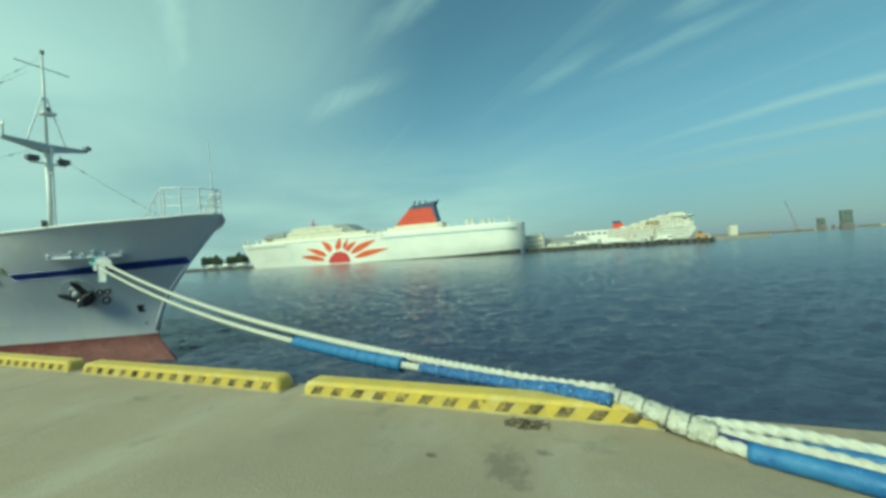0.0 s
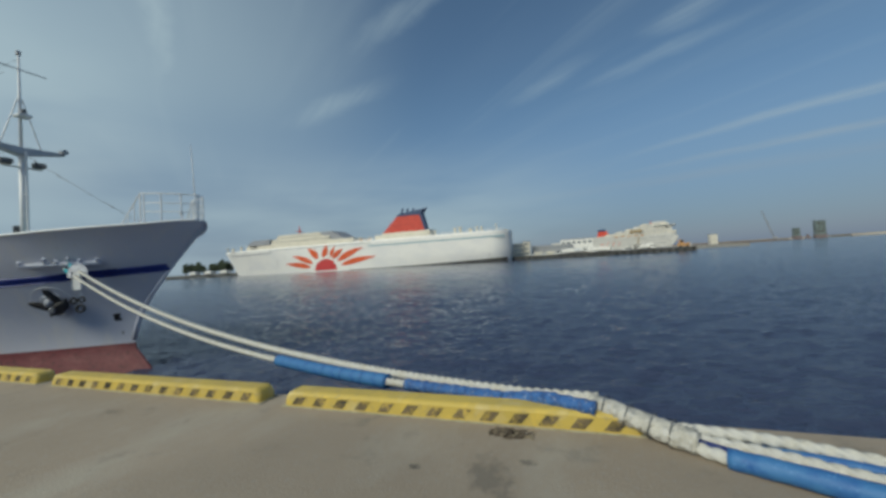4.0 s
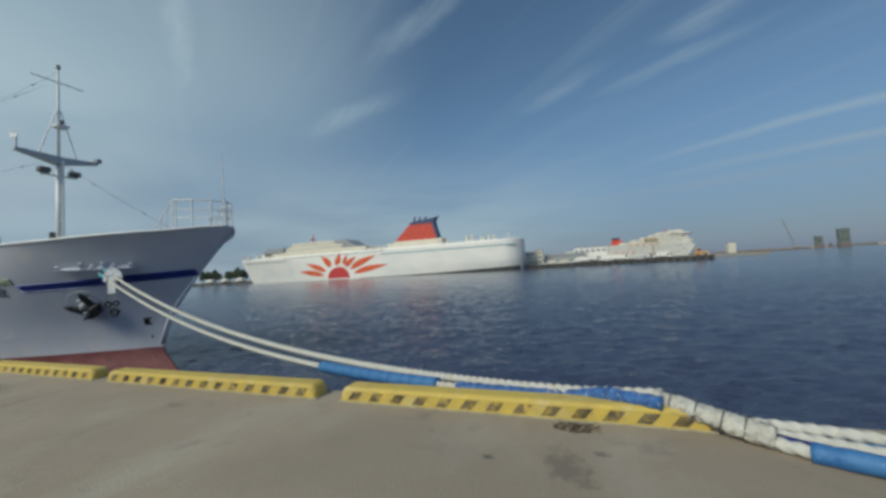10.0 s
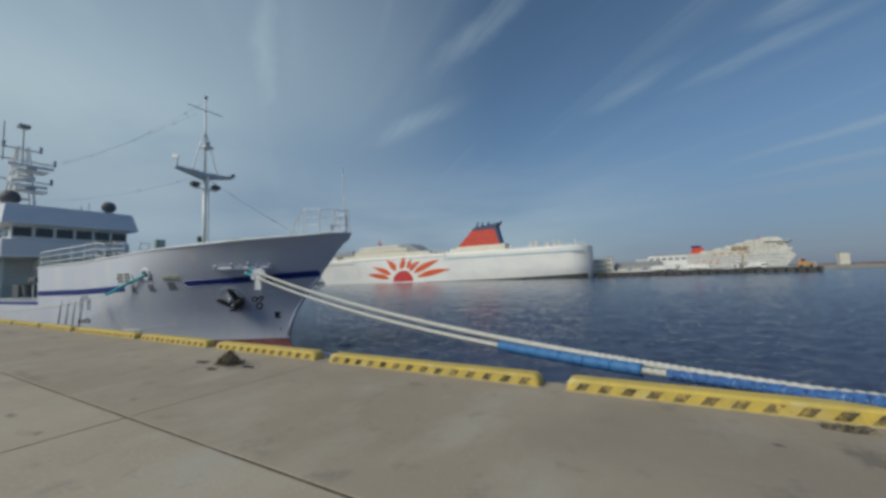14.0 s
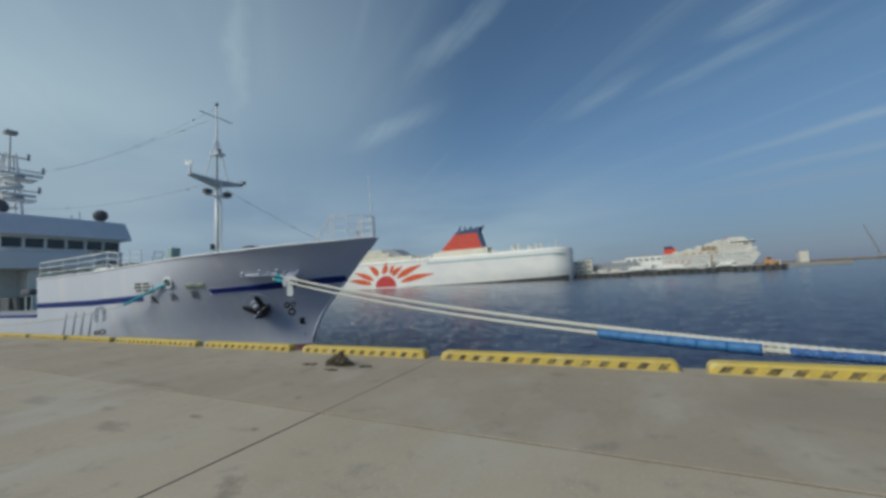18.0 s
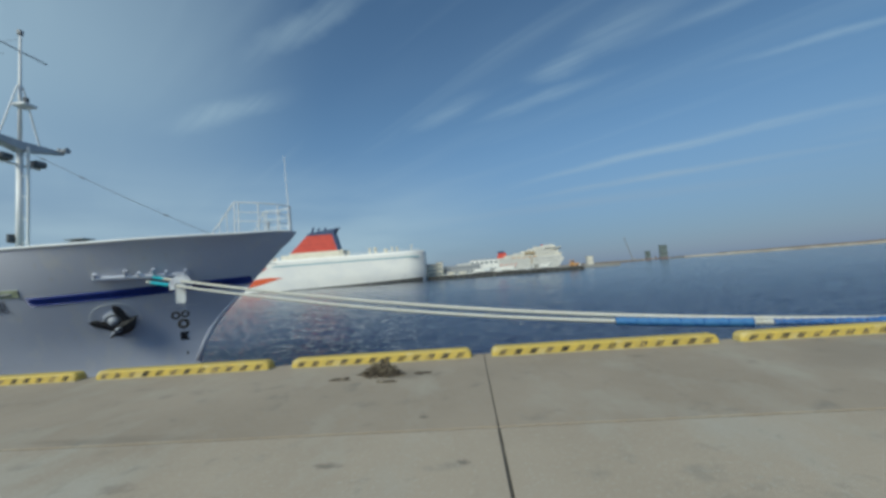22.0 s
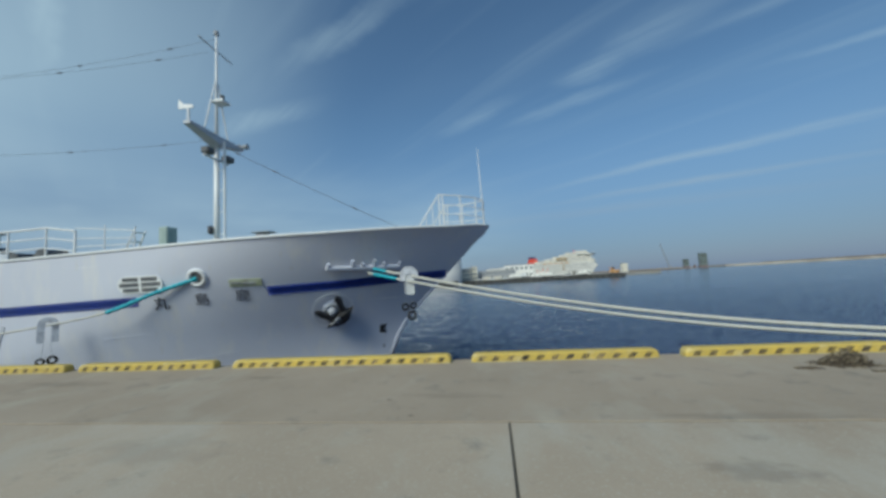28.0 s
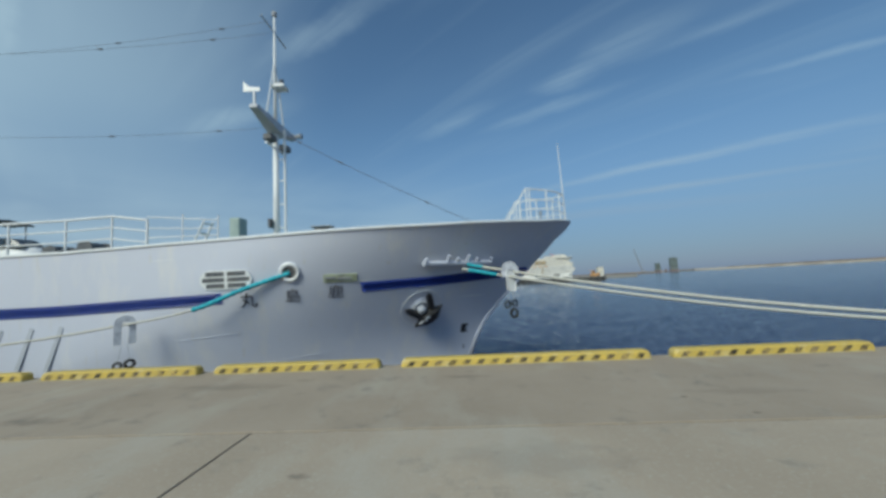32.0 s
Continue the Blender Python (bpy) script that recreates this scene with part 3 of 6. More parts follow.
def loft(bm, sections, close=False, caps=True):
    """Skins rows of points, each section with the same count."""
    rows = [[bm.verts.new(Vector(p)) for p in s] for s in sections]
    n = len(rows[0])
    for i in range(len(rows) - 1):
        for k in range(n if close else n - 1):
            bm.faces.new((rows[i][k], rows[i][(k + 1) % n], rows[i + 1][(k + 1) % n], rows[i + 1][k]))
    if caps and close:
        bm.faces.new(rows[0][::-1])
        bm.faces.new(rows[-1])
    return bm


def plate(bm, pts, thick, axis=(0, -1, 0)):
    """A flat outline given thickness along an axis."""
    a = Vector(axis) * thick
    lo = [bm.verts.new(Vector(p)) for p in pts]
    hi = [bm.verts.new(Vector(p) + a) for p in pts]
    bm.faces.new(lo[::-1])
    bm.faces.new(hi)
    n = len(pts)
    for k in range(n):
        bm.faces.new((lo[k], lo[(k + 1) % n], hi[(k + 1) % n], hi[k]))
    return bm


def ring(bm, c, r, tube_r, normal=(0, -1, 0), n=20, m=8):
    q = Vector(normal).to_track_quat("Z", "Y")
    rows = []
    for i in range(n):
        a = 2 * math.pi * i / n
        o = Vector((math.cos(a), math.sin(a), 0))
        rows.append([bm.verts.new(Vector(c) + q @ (o * (r + tube_r * math.cos(2 * math.pi * k / m)) + Vector((0, 0, tube_r * math.sin(2 * math.pi * k / m))))) for k in range(m)])
    for i in range(n):
        for k in range(m):
            bm.faces.new((rows[i][k], rows[(i + 1) % n][k], rows[(i + 1) % n][(k + 1) % m], rows[i][(k + 1) % m]))
    return bm


def disc(bm, c, r, thick, normal=(0, -1, 0), n=28):
    c, nn = Vector(c), Vector(normal).normalized()
    return rod(bm, c - nn * thick / 2, c + nn * thick / 2, r, n=n)


def lerp_table(rows, v):
    for (a, fa), (b, fb) in zip(rows, rows[1:]):
        if (a <= v <= b) or (b <= v <= a):
            return fa + (fb - fa) * (v - a) / (b - a)
    return rows[0][1] if abs(v - rows[0][0]) < abs(v - rows[-1][0]) else rows[-1][1]


# ---- water and quay ----
def build_water():
    bm = bmesh.new()
    # waves across the basin, finest near the quay, then ever larger rings out to the horizon
    nx, ny = 480, 640
    rows = []
    for j in range(ny + 1):
        row = []
        y = -2 + 262 * (j / ny) ** 2.1
        wide = 84 + 1.6 * max(0.0, y - 8)
        for i in range(nx + 1):
            x = -20 + wide * (i / nx - 0.5)
            fade = min(1, i / 12, (nx - i) / 12, j / 6, (ny - j) / 40) / (1 + max(0.0, y - 12) / 26)
            h = 0.10 * noise.noise(Vector((x * 0.22 + y * 0.08, y * 0.45, 0))) + 0.125 * noise.noise(Vector((x * 0.75 + y * 0.2, y * 1.3, 3))) + 0.105 * noise.noise(Vector((x * 1.6 - y * 0.5, y * 2.9, 7)))
            row.append(bm.verts.new((x, y, h * fade)))
        rows.append(row)
    for j in range(ny):
        for i in range(nx):
            bm.faces.new((rows[j][i], rows[j][i + 1], rows[j + 1][i + 1], rows[j + 1][i]))
    edge = rows[0] + [r[-1] for r in rows[1:]] + rows[-1][-2::-1] + [r[0] for r in rows[-2:0:-1]]
    ring0 = edge
    for size in (700, 1500, 4200):
        cx, cy = -25, 130
        nxt = []
        for v in edge:
            d = Vector((v.co.x - cx, v.co.y - cy)).normalized()
            nxt.append(bm.verts.new((cx + d.x * size, cy + d.y * size, 0)))
        for k in range(len(edge)):
            bm.faces.new((ring0[k], nxt[k], nxt[(k + 1) % len(edge)], ring0[(k + 1) % len(edge)]))
        ring0 = nxt
    ob = part("water", bm, M_WATER, smooth=True)
    bmn = bmesh.new(); bmn.from_mesh(ob.data); bmesh.ops.recalc_face_normals(bmn, faces=bmn.faces)
    if sum(f.normal.z for f in bmn.faces) < 0:
        bmesh.ops.reverse_faces(bmn, faces=bmn.faces)
    bmn.to_mesh(ob.data); bmn.free()
    ob.location.z = WL
    return tagged(ob, "dark blue harbour water with small ripples", "water", kind="structure")


water = build_water()

JOINT_X, JOINT_Y = -7.15, 0.22


def build_quay():
    # body under the slabs, its face toward the water
    bm = boxed(-400, 120, -60, EDGE - 0.03, -9, -0.06)
    quay = tagged(part("quay", bm, [M_QWALL]), "grey concrete quay wall and its bed", "quay", kind="structure")
    bm = bmesh.new()
    box(bm, -400, 120, -60, EDGE - 0.02, -0.06, -0.016)
    part("joint_bed", bm, M_JOINT, quay)
    cross = [JOINT_X + 7.5 * k for k in range(-8, 1)] + [JOINT_X + 15.0, JOINT_X + 22.5]
    front = [JOINT_X - 67.5, JOINT_X - 45, JOINT_X - 22.5, JOINT_X, JOINT_X + 22.5]
    for j, (y0, y1, xs) in enumerate(((JOINT_Y, EDGE, front), (JOINT_Y - 7.5, JOINT_Y, cross), (JOINT_Y - 15, JOINT_Y - 7.5, cross))):
        masters = {}
        for x0, x1 in zip(xs, xs[1:]):
            w = round(x1 - x0, 2)
            if w not in masters:
                bm = boxed(0.008 if j == 0 else 0.015, w - (0.008 if j == 0 else 0.015), 0.022, y1 - y0 - (0.0 if j == 0 else 0.022), -0.06, 0, 0.004)
                masters[w] = part("slab", bm, M_SLAB if j else M_FRONT, quay)
                masters[w].location = (x0, y0, 0)
            else:
                share("slab", masters[w], quay, pose(x0, y0, 0))
    bm = bmesh.new()
    for x0, x1 in ((-400, JOINT_X - 67.52), (JOINT_X + 22.52, 120)):
        box(bm, x0, x1, JOINT_Y - 15, EDGE, -0.06, 0)
    box(bm, -400, 120, -60, JOINT_Y - 15.01, -0.06, 0)
    box(bm, JOINT_X - 67.5, JOINT_X - 60.02, JOINT_Y - 15, JOINT_Y - 0.01, -0.06, 0)
    part("apron", bm, M_SLAB, quay)
    return quay


quay = build_quay()

KERBS = [(-2.32, 1.56), (-7.0, -2.70), (-11.06, -7.40), (-15.30, -11.53), (-20.86, -15.74), (-25.02, -21.32), (-29.15, -25.41)]
for k in range(12):
    KERBS.append((-33.4 - 4.45 * k, -29.6 - 4.45 * k))
KERBS += [(6.5, 10.4), (10.85, 14.7)]
KERB_Y, KERB_H, KERB_D = 3.425, 0.178, 0.31


def kerb_outline(L, e, h, y, r=0.115):
    pts = [(e, y, 0.012)]
    for k in range(7):
        a = math.pi / 2 * k / 6
        pts.append((e + r - r * math.cos(a), y, h - r + r * math.sin(a)))
    return pts + [(L - x, yy, z) for x, yy, z in pts[::-1]]


def build_kerb(x0, x1):
    """A long bar with rounded upper ends, a flat banded front and a mortar ledge under it."""
    L = x1 - x0
    t = thing("quay_kerb", pose(x0, KERB_Y, 0), "yellow quay kerb bar with faded black bands", "kerb", "kerbs along the quay edge")
    rows = [kerb_outline(L, e, h, y) for y, e, h in ((0.030, 0.035, KERB_H - 0.035), (0.036, 0.028, KERB_H - 0.028), (0.050, 0.012, KERB_H - 0.011), (0.080, 0.0, KERB_H), (0.255, 0.0, KERB_H), (0.285, 0.012, KERB_H - 0.012), (0.298, 0.035, KERB_H - 0.035))]
    bm = bmesh.new()
    loft(bm, rows)
    for row in (rows[0], rows[-1]):
        bm.faces.new([bm.verts.new(p) for p in row])
    bmesh.ops.remove_doubles(bm, verts=bm.verts, dist=0.0005)
    bmesh.ops.recalc_face_normals(bm, faces=bm.faces)
    part("bar", bm, M_YEL, t)
    part("ledge", boxed(-0.03, L + 0.03, 0.008, KERB_D, 0, 0.012, 0.004), M_LEDGE, t)
    n = int((L - 0.3) / 0.27)
    first = None
    for k in range(n):
        x = 0.22 + k * (L - 0.44) / max(1, n - 1)
        if first is None:
            bm = bmesh.new()
            plate(bm, [(-0.105, 0.0285, 0.030), (0.025, 0.0285, 0.030), (0.105, 0.0285, 0.126), (-0.025, 0.0285, 0.126)], 0.003)
            first = part("band", bm, M_STRIPE, t)
            first.location.x = x
        else:
            share("band", first, t, pose(x, 0, 0))
    return t


for a, b in KERBS:
    build_kerb(a, b)


# ---- research vessel ----
SHIP = pose(-15.0, 12.4, 0, 0, 0, 2.0)
STEM = [(-4.0, -2.6), (-3.4, -2.9), (-2.8, -3.5), (-2.3, -4.0), (-1.8, -4.5), (-1.4, -4.62), (-0.6, -4.3), (0.0, -3.95), (0.6, -3.45), (1.2, -2.85), (2.0, -2.0), (3.0, -1.0), (3.6, -0.42), (3.85, 0.0), (4.02, 0.14), (4.2, 0.10)]
SHEER = [(0.14, 4.12), (-0.5, 4.12), (-1.6, 3.98), (-6.0, 3.71), (-11.0, 3.53), (-18.0, 3.34), (-28.0, 3.30), (-62.0, 3.3)]
FCLE, DECK = -25.5, 1.25


def sheer(x):
    return lerp_table(SHEER, x)


def half(x, z):
    """Half breadth of the hull at a distance aft of the bow and a height."""
    u = lerp_table(STEM, z) - x
    if u <= 0:
        return 0.0
    k = max(0.0, min(1.0, (z + 4.0) / 8.0))
    L, B, p = 17 - 6.5 * k, 4.55 + 0.25 * k, 1.75 + 0.55 * k
    f = 1 - (1 - min(1, u / L)) ** p
    b = B * f
    if x < -84:
        b *= 1 - 0.35 * ((-84 - x) / 14) ** 2
    return b


def hull_point(x, z, out=0.0):
    """A point on the near side, pushed out along the normal."""
    e = 0.05
    p = Vector((x, -half(x, z), z))
    du = Vector((x + e, -half(x + e, z), z)) - p
    dv = Vector((x, -half(x, z + e), z + e)) - p
    nrm = du.cross(dv).normalized()
    if nrm.y > 0:
        nrm = -nrm
    return p + nrm * out, nrm


def hull_skin(bm, x0, x1, zlow, zhigh, out, nx, nz, thick=0.012):
    """A band that follows the near side of the hull; zlow and zhigh are functions of x."""
    for side in (out, ):
        rows = []
        for j in range(nz + 1):
            rows.append([hull_point(x0 + (x1 - x0) * i / nx, zlow(x0 + (x1 - x0) * i / nx) + (zhigh(x0 + (x1 - x0) * i / nx) - zlow(x0 + (x1 - x0) * i / nx)) * j / nz, side)[0] for i in range(nx + 1)])
        loft(bm, rows)
    bmesh.ops.solidify(bm, geom=bm.faces[:], thickness=thick)
    return bm


def build_ship():
    ship = thing("research_vessel", SHIP, "white steel research vessel with blue stripe moored at the quay", "ship")
    # stations: dense at the bow
    zs = [-4.0, -3.4, -3.1, -2.8, -2.55, -2.3, -2.05, -1.8, -1.55]
    zr = [-1.55, -1.2, -0.8, -0.4, 0.0, 0.4, 0.8, 1.25]
    zu = zr[:-1] + [0.8 + (4.12 - 0.8) * k / 9 for k in range(1, 10)]

    def skin(levels, start, end):
        bm = bmesh.new()
        for s in (-1, 1):
            rows = []
            for z in levels:
                row = []
                for k in range(61):
                    v = (k / 60) ** (1.7 if start is None else 1.0)
                    zz = z
                    for _ in range(4):
                        x0 = lerp_table(STEM, zz) if start is None else start
                        x = x0 + (end - x0) * v
                        if z > 0.8 and start is None:
                            zz = 0.8 + (z - 0.8) / (4.12 - 0.8) * (sheer(x) - 0.8)
                    row.append((x, s * half(x, zz), zz))
                rows.append(row if s < 0 else row[::-1])
            loft(bm, rows)
        bmesh.ops.remove_doubles(bm, verts=bm.verts, dist=0.002)
        bmesh.ops.recalc_face_normals(bm, faces=bm.faces)
        return bm
    part("bottom", skin(zs, None, -98), M_RED, ship, "dull red bottom paint", smooth=True)
    hull = part("hull", skin(zu, None, FCLE), M_HULL, ship, smooth=True)
    part("after_hull", skin(zr[:-2] + [0.62, 0.9], FCLE, -98), M_HULL, ship, smooth=True)
    fc = hull
    # transom and forecastle bulkhead
    bm = bmesh.new()
    b = half(-97.9, 0)
    box(bm, -98.0, -97.9, -b, b, -4, 0.9)
    part("transom", bm, M_HULL, ship)
    part("bulkhead", boxed(FCLE - 0.05, FCLE + 0.05, -4.7, 4.7, 0.85, 2.6), M_WHITE, ship)
    # deck of the forecastle and the main deck
    for name, z, x1, x0 in (("foredeck", 2.55, -1.8, FCLE), ("main_deck", 0.84, FCLE, -97.5)):
        bm = bmesh.new()
        pts = []
        for k in range(25):
            x = x1 + (x0 - x1) * k / 24
            pts.append((x, half(x, z) - 0.08, z))
        outline = [Vector(p) for p in pts] + [Vector((x, -y, z)) for x, y, z in pts[::-1]]
        plate(bm, outline, 0.05, (0, 0, -1))
        part(name, bm, M_GREEN, ship)
    # rail cap along the bulwark
    for s in (-1, 1):
        bm = bmesh.new()
        tube(bm, [(x, s * half(x, sheer(x)), sheer(x) + 0.01) for x in [-0.02 + (FCLE + 0.02) * (k / 40) ** 1.4 for k in range(41)]], 0.055, n=8)
        part("rail_cap", bm, M_WHITE, ship, smooth=True)
    bm = bmesh.new()
    tube(bm, [(x - 0.07, 0, z) for z, x in STEM if -1.6 < z < 2.5], [0.11, 0.115, 0.11, 0.10, 0.09, 0.08, 0.05][:len([z for z, x in STEM if -1.6 < z < 2.5])], n=12)
    part("stem_bar", bm, M_HULL, ship, smooth=True)
    # blue stripe in two lengths, the name between them
    lo = lambda x: sheer(x) - 2.05
    hi = lambda x: sheer(x) - 1.71
    part("stripe", hull_skin(bmesh.new(), -2.02, -8.4, lo, hi, 0.024, 40, 3), M_BLUE, hull, "dark blue stripe", smooth=True)
    part("stripe", hull_skin(bmesh.new(), -12.7, FCLE, lo, hi, 0.024, 40, 3), M_BLUE, hull, "dark blue stripe", smooth=True)
    part("stripe", hull_skin(bmesh.new(), FCLE, -95, lambda x: 0.62, lambda x: 0.84, 0.012, 24, 1), M_BLUE, hull, "dark blue stripe", smooth=True)
    # black hull letters
    for ch, x in (("丸", -11.9), ("島", -10.55), ("鹿", -9.22)):
        p, nrm = hull_point(x, 1.47 + 0.05 * (x + 11.9), 0.02)
        ob = letters(ch, 0.54, M_BLACK if x < -11 else M_FADED)
        ob.parent, ob.matrix_basis = hull, Matrix.Translation(p) @ upright(nrm)
        tagged(ob, "black painted letter" if x < -11 else "faded black painted letter")
    return ship, hull, fc


def upright(nrm):
    """A turn whose z is the normal and whose y points as far up as it can."""
    z = nrm.normalized()
    x = Vector((0, 0, 1)).cross(z).normalized()
    y = z.cross(x)
    return Matrix((x, y, z)).transposed().to_4x4()


def letters(text, size, material=None):
    cu = bpy.data.curves.new("letter", "FONT")
    cu.body, cu.size, cu.extrude, cu.align_x, cu.align_y = text, size, 0.004, "CENTER", "CENTER"
    tmp = bpy.data.objects.new("letter", cu)
    scene.collection.objects.link(tmp)
    bpy.context.view_layer.update()
    me = bpy.data.meshes.new_from_object(tmp.evaluated_get(bpy.context.evaluated_depsgraph_get()))
    bpy.data.objects.remove(tmp)
    me.materials.clear()
    me.materials.append(material or M_BLACK)
    me.name = "letter"
    return new("letter", me)


ship, hull, fcle = build_ship()


def build_mast():
    x, y = -13.15, 0.0
    mast = part("foremast", rods(((x, y, 2.5), (x, y, 9.3), 0.15, 0.12), ((x, y, 9.3), (x, y, 14.9), 0.085, 0.05), n=12), M_WHITE, ship, smooth=True)
    part("ladder", rods(((x + 0.42, y, 2.5), (x + 0.42, y, 9.2), 0.06), *[((x, y, z), (x + 0.42, y, z), 0.03) for z in (3.6, 4.6, 5.7, 6.8, 7.8, 8.8)]), M_WHITE, mast)
    bm = bmesh.new()
    for s in (-1, 1):
        loft(bm, [[(x - w, s * yy, 9.45 + z0), (x + w, s * yy, 9.45 + z0), (x + w, s * yy, 9.45 - d + z0), (x - w, s * yy, 9.45 - d + z0)] for yy, w, d, z0 in ((0.0, 0.30, 0.45, 0.0), (0.7, 0.26, 0.32, 0.05), (1.9, 0.16, 0.14, 0.12))], close=True)
    part("yard", bm, M_LIGHT, mast)
    part("vane_post", rods(((x, -1.8, 9.55), (x, -1.8, 10.15), 0.06)), M_WHITE, mast)
    bm = bmesh.new()
    plate(bm, [(x - 0.45, -1.8, 10.15), (x + 0.25, -1.8, 10.15), (x + 0.25, -1.8, 10.3), (x - 0.2, -1.8, 10.35), (x - 0.45, -1.8, 10.6)], 0.05)
    part("wind_vane", bm, M_WHITE, mast)
    part("horn", rods(((x, 1.75, 9.6), (x + 0.5, 1.75, 9.6), 0.06, 0.16), ((x, 1.75, 9.4), (x, 1.75, 9.75), 0.08)), M_GREY, mast)
    part("crosstree", rods(((x, -0.85, 8.35), (x, 0.85, 8.35), 0.06)), M_WHITE, mast)
    for s in (-1, 1):
        part("floodlight", boxed(x - 0.12, x + 0.3, s * 0.7 - 0.26, s * 0.7 + 0.26, 8.42, 8.72, 0.05), M_DGREY, mast)
    part("lamp_shelf", boxed(x - 0.1, x + 0.55, -0.3, 0.3, 11.2, 11.35, 0.03), M_WHITE, mast)
    part("masthead_light", rods(((x + 0.3, 0, 11.35), (x + 0.3, 0, 11.65), 0.11)), M_DGREY, mast)
    part("topmast_yard", rods(((x, -1.2, 14.05), (x, 1.2, 14.05), 0.03), ((x, 0, 14.9), (x, 0, 15.1), 0.12)), M_GREY, mast)
    for s in (-1, 1):
        part("shroud", rods(((x, s * 0.85, 9.55), (x, s * 0.1, 12.3), 0.035)), M_WHITE, mast)
    part("winch_box", boxed(x - 0.25, x - 0.1, -0.35, 0.0, 4.6, 5.0, 0.03), M_DGREY, mast)
    # stays, with insulators
    for a, b, r in (((x + 0.2, 0, 9.1), (-3.6, 0.3, 4.1), 0.012), ((x, -0.4, 9.2), (-36.5, -2.2, 10.2), 0.008), ((x, -0.6, 13.6), (-38, -2.5, 13.4), 0.007), ((x, 0, 14.7), (-39, 0, 14.6), 0.007)):
        a, b = Vector(a), Vector(b)
        bm = bmesh.new()
        sag = 0.05 * (b - a).length * (0.5 if b.x > a.x else 1.2)
        tube(bm, [a.lerp(b, k / 16) - Vector((0, 0, sag * 4 * (k / 16) * (1 - k / 16) * 0.4)) for k in range(17)], r, n=5)
        part("stay", bm, M_DGREY, mast)
        for f in (0.10, 0.30, 0.72):
            p = a.lerp(b, f) - Vector((0, 0, sag * 4 * f * (1 - f) * 0.4))
            part("insulator", rods((p - (b - a).normalized() * 0.12, p + (b - a).normalized() * 0.10, 0.034)), M_DGREY, mast)
    return mast


build_mast()


def rail(parent, pts, h=1.0, bars=3, r=0.025, every=1.4):
    """Posts and bars along a line of points at deck height."""
    pts = [Vector(p) for p in pts]
    for k in range(bars):
        z = h * (k + 1) / bars
        part("rail_bar", tube(bmesh.new(), [p + Vector((0, 0, z)) for p in pts], r * (1.2 if k == bars - 1 else 0.8), n=6), M_WHITE, parent)
    run, last = 0.0, None
    for a, b in zip(pts, pts[1:]):
        n = max(1, round((b - a).length / every))
        for i in range(n):
            p = a.lerp(b, i / n)
            part("rail_post", rods((p, p + Vector((0, 0, h)), r), n=6), M_WHITE, parent)
    part("rail_post", rods((pts[-1], pts[-1] + Vector((0, 0, h)), r), n=6), M_WHITE, parent)


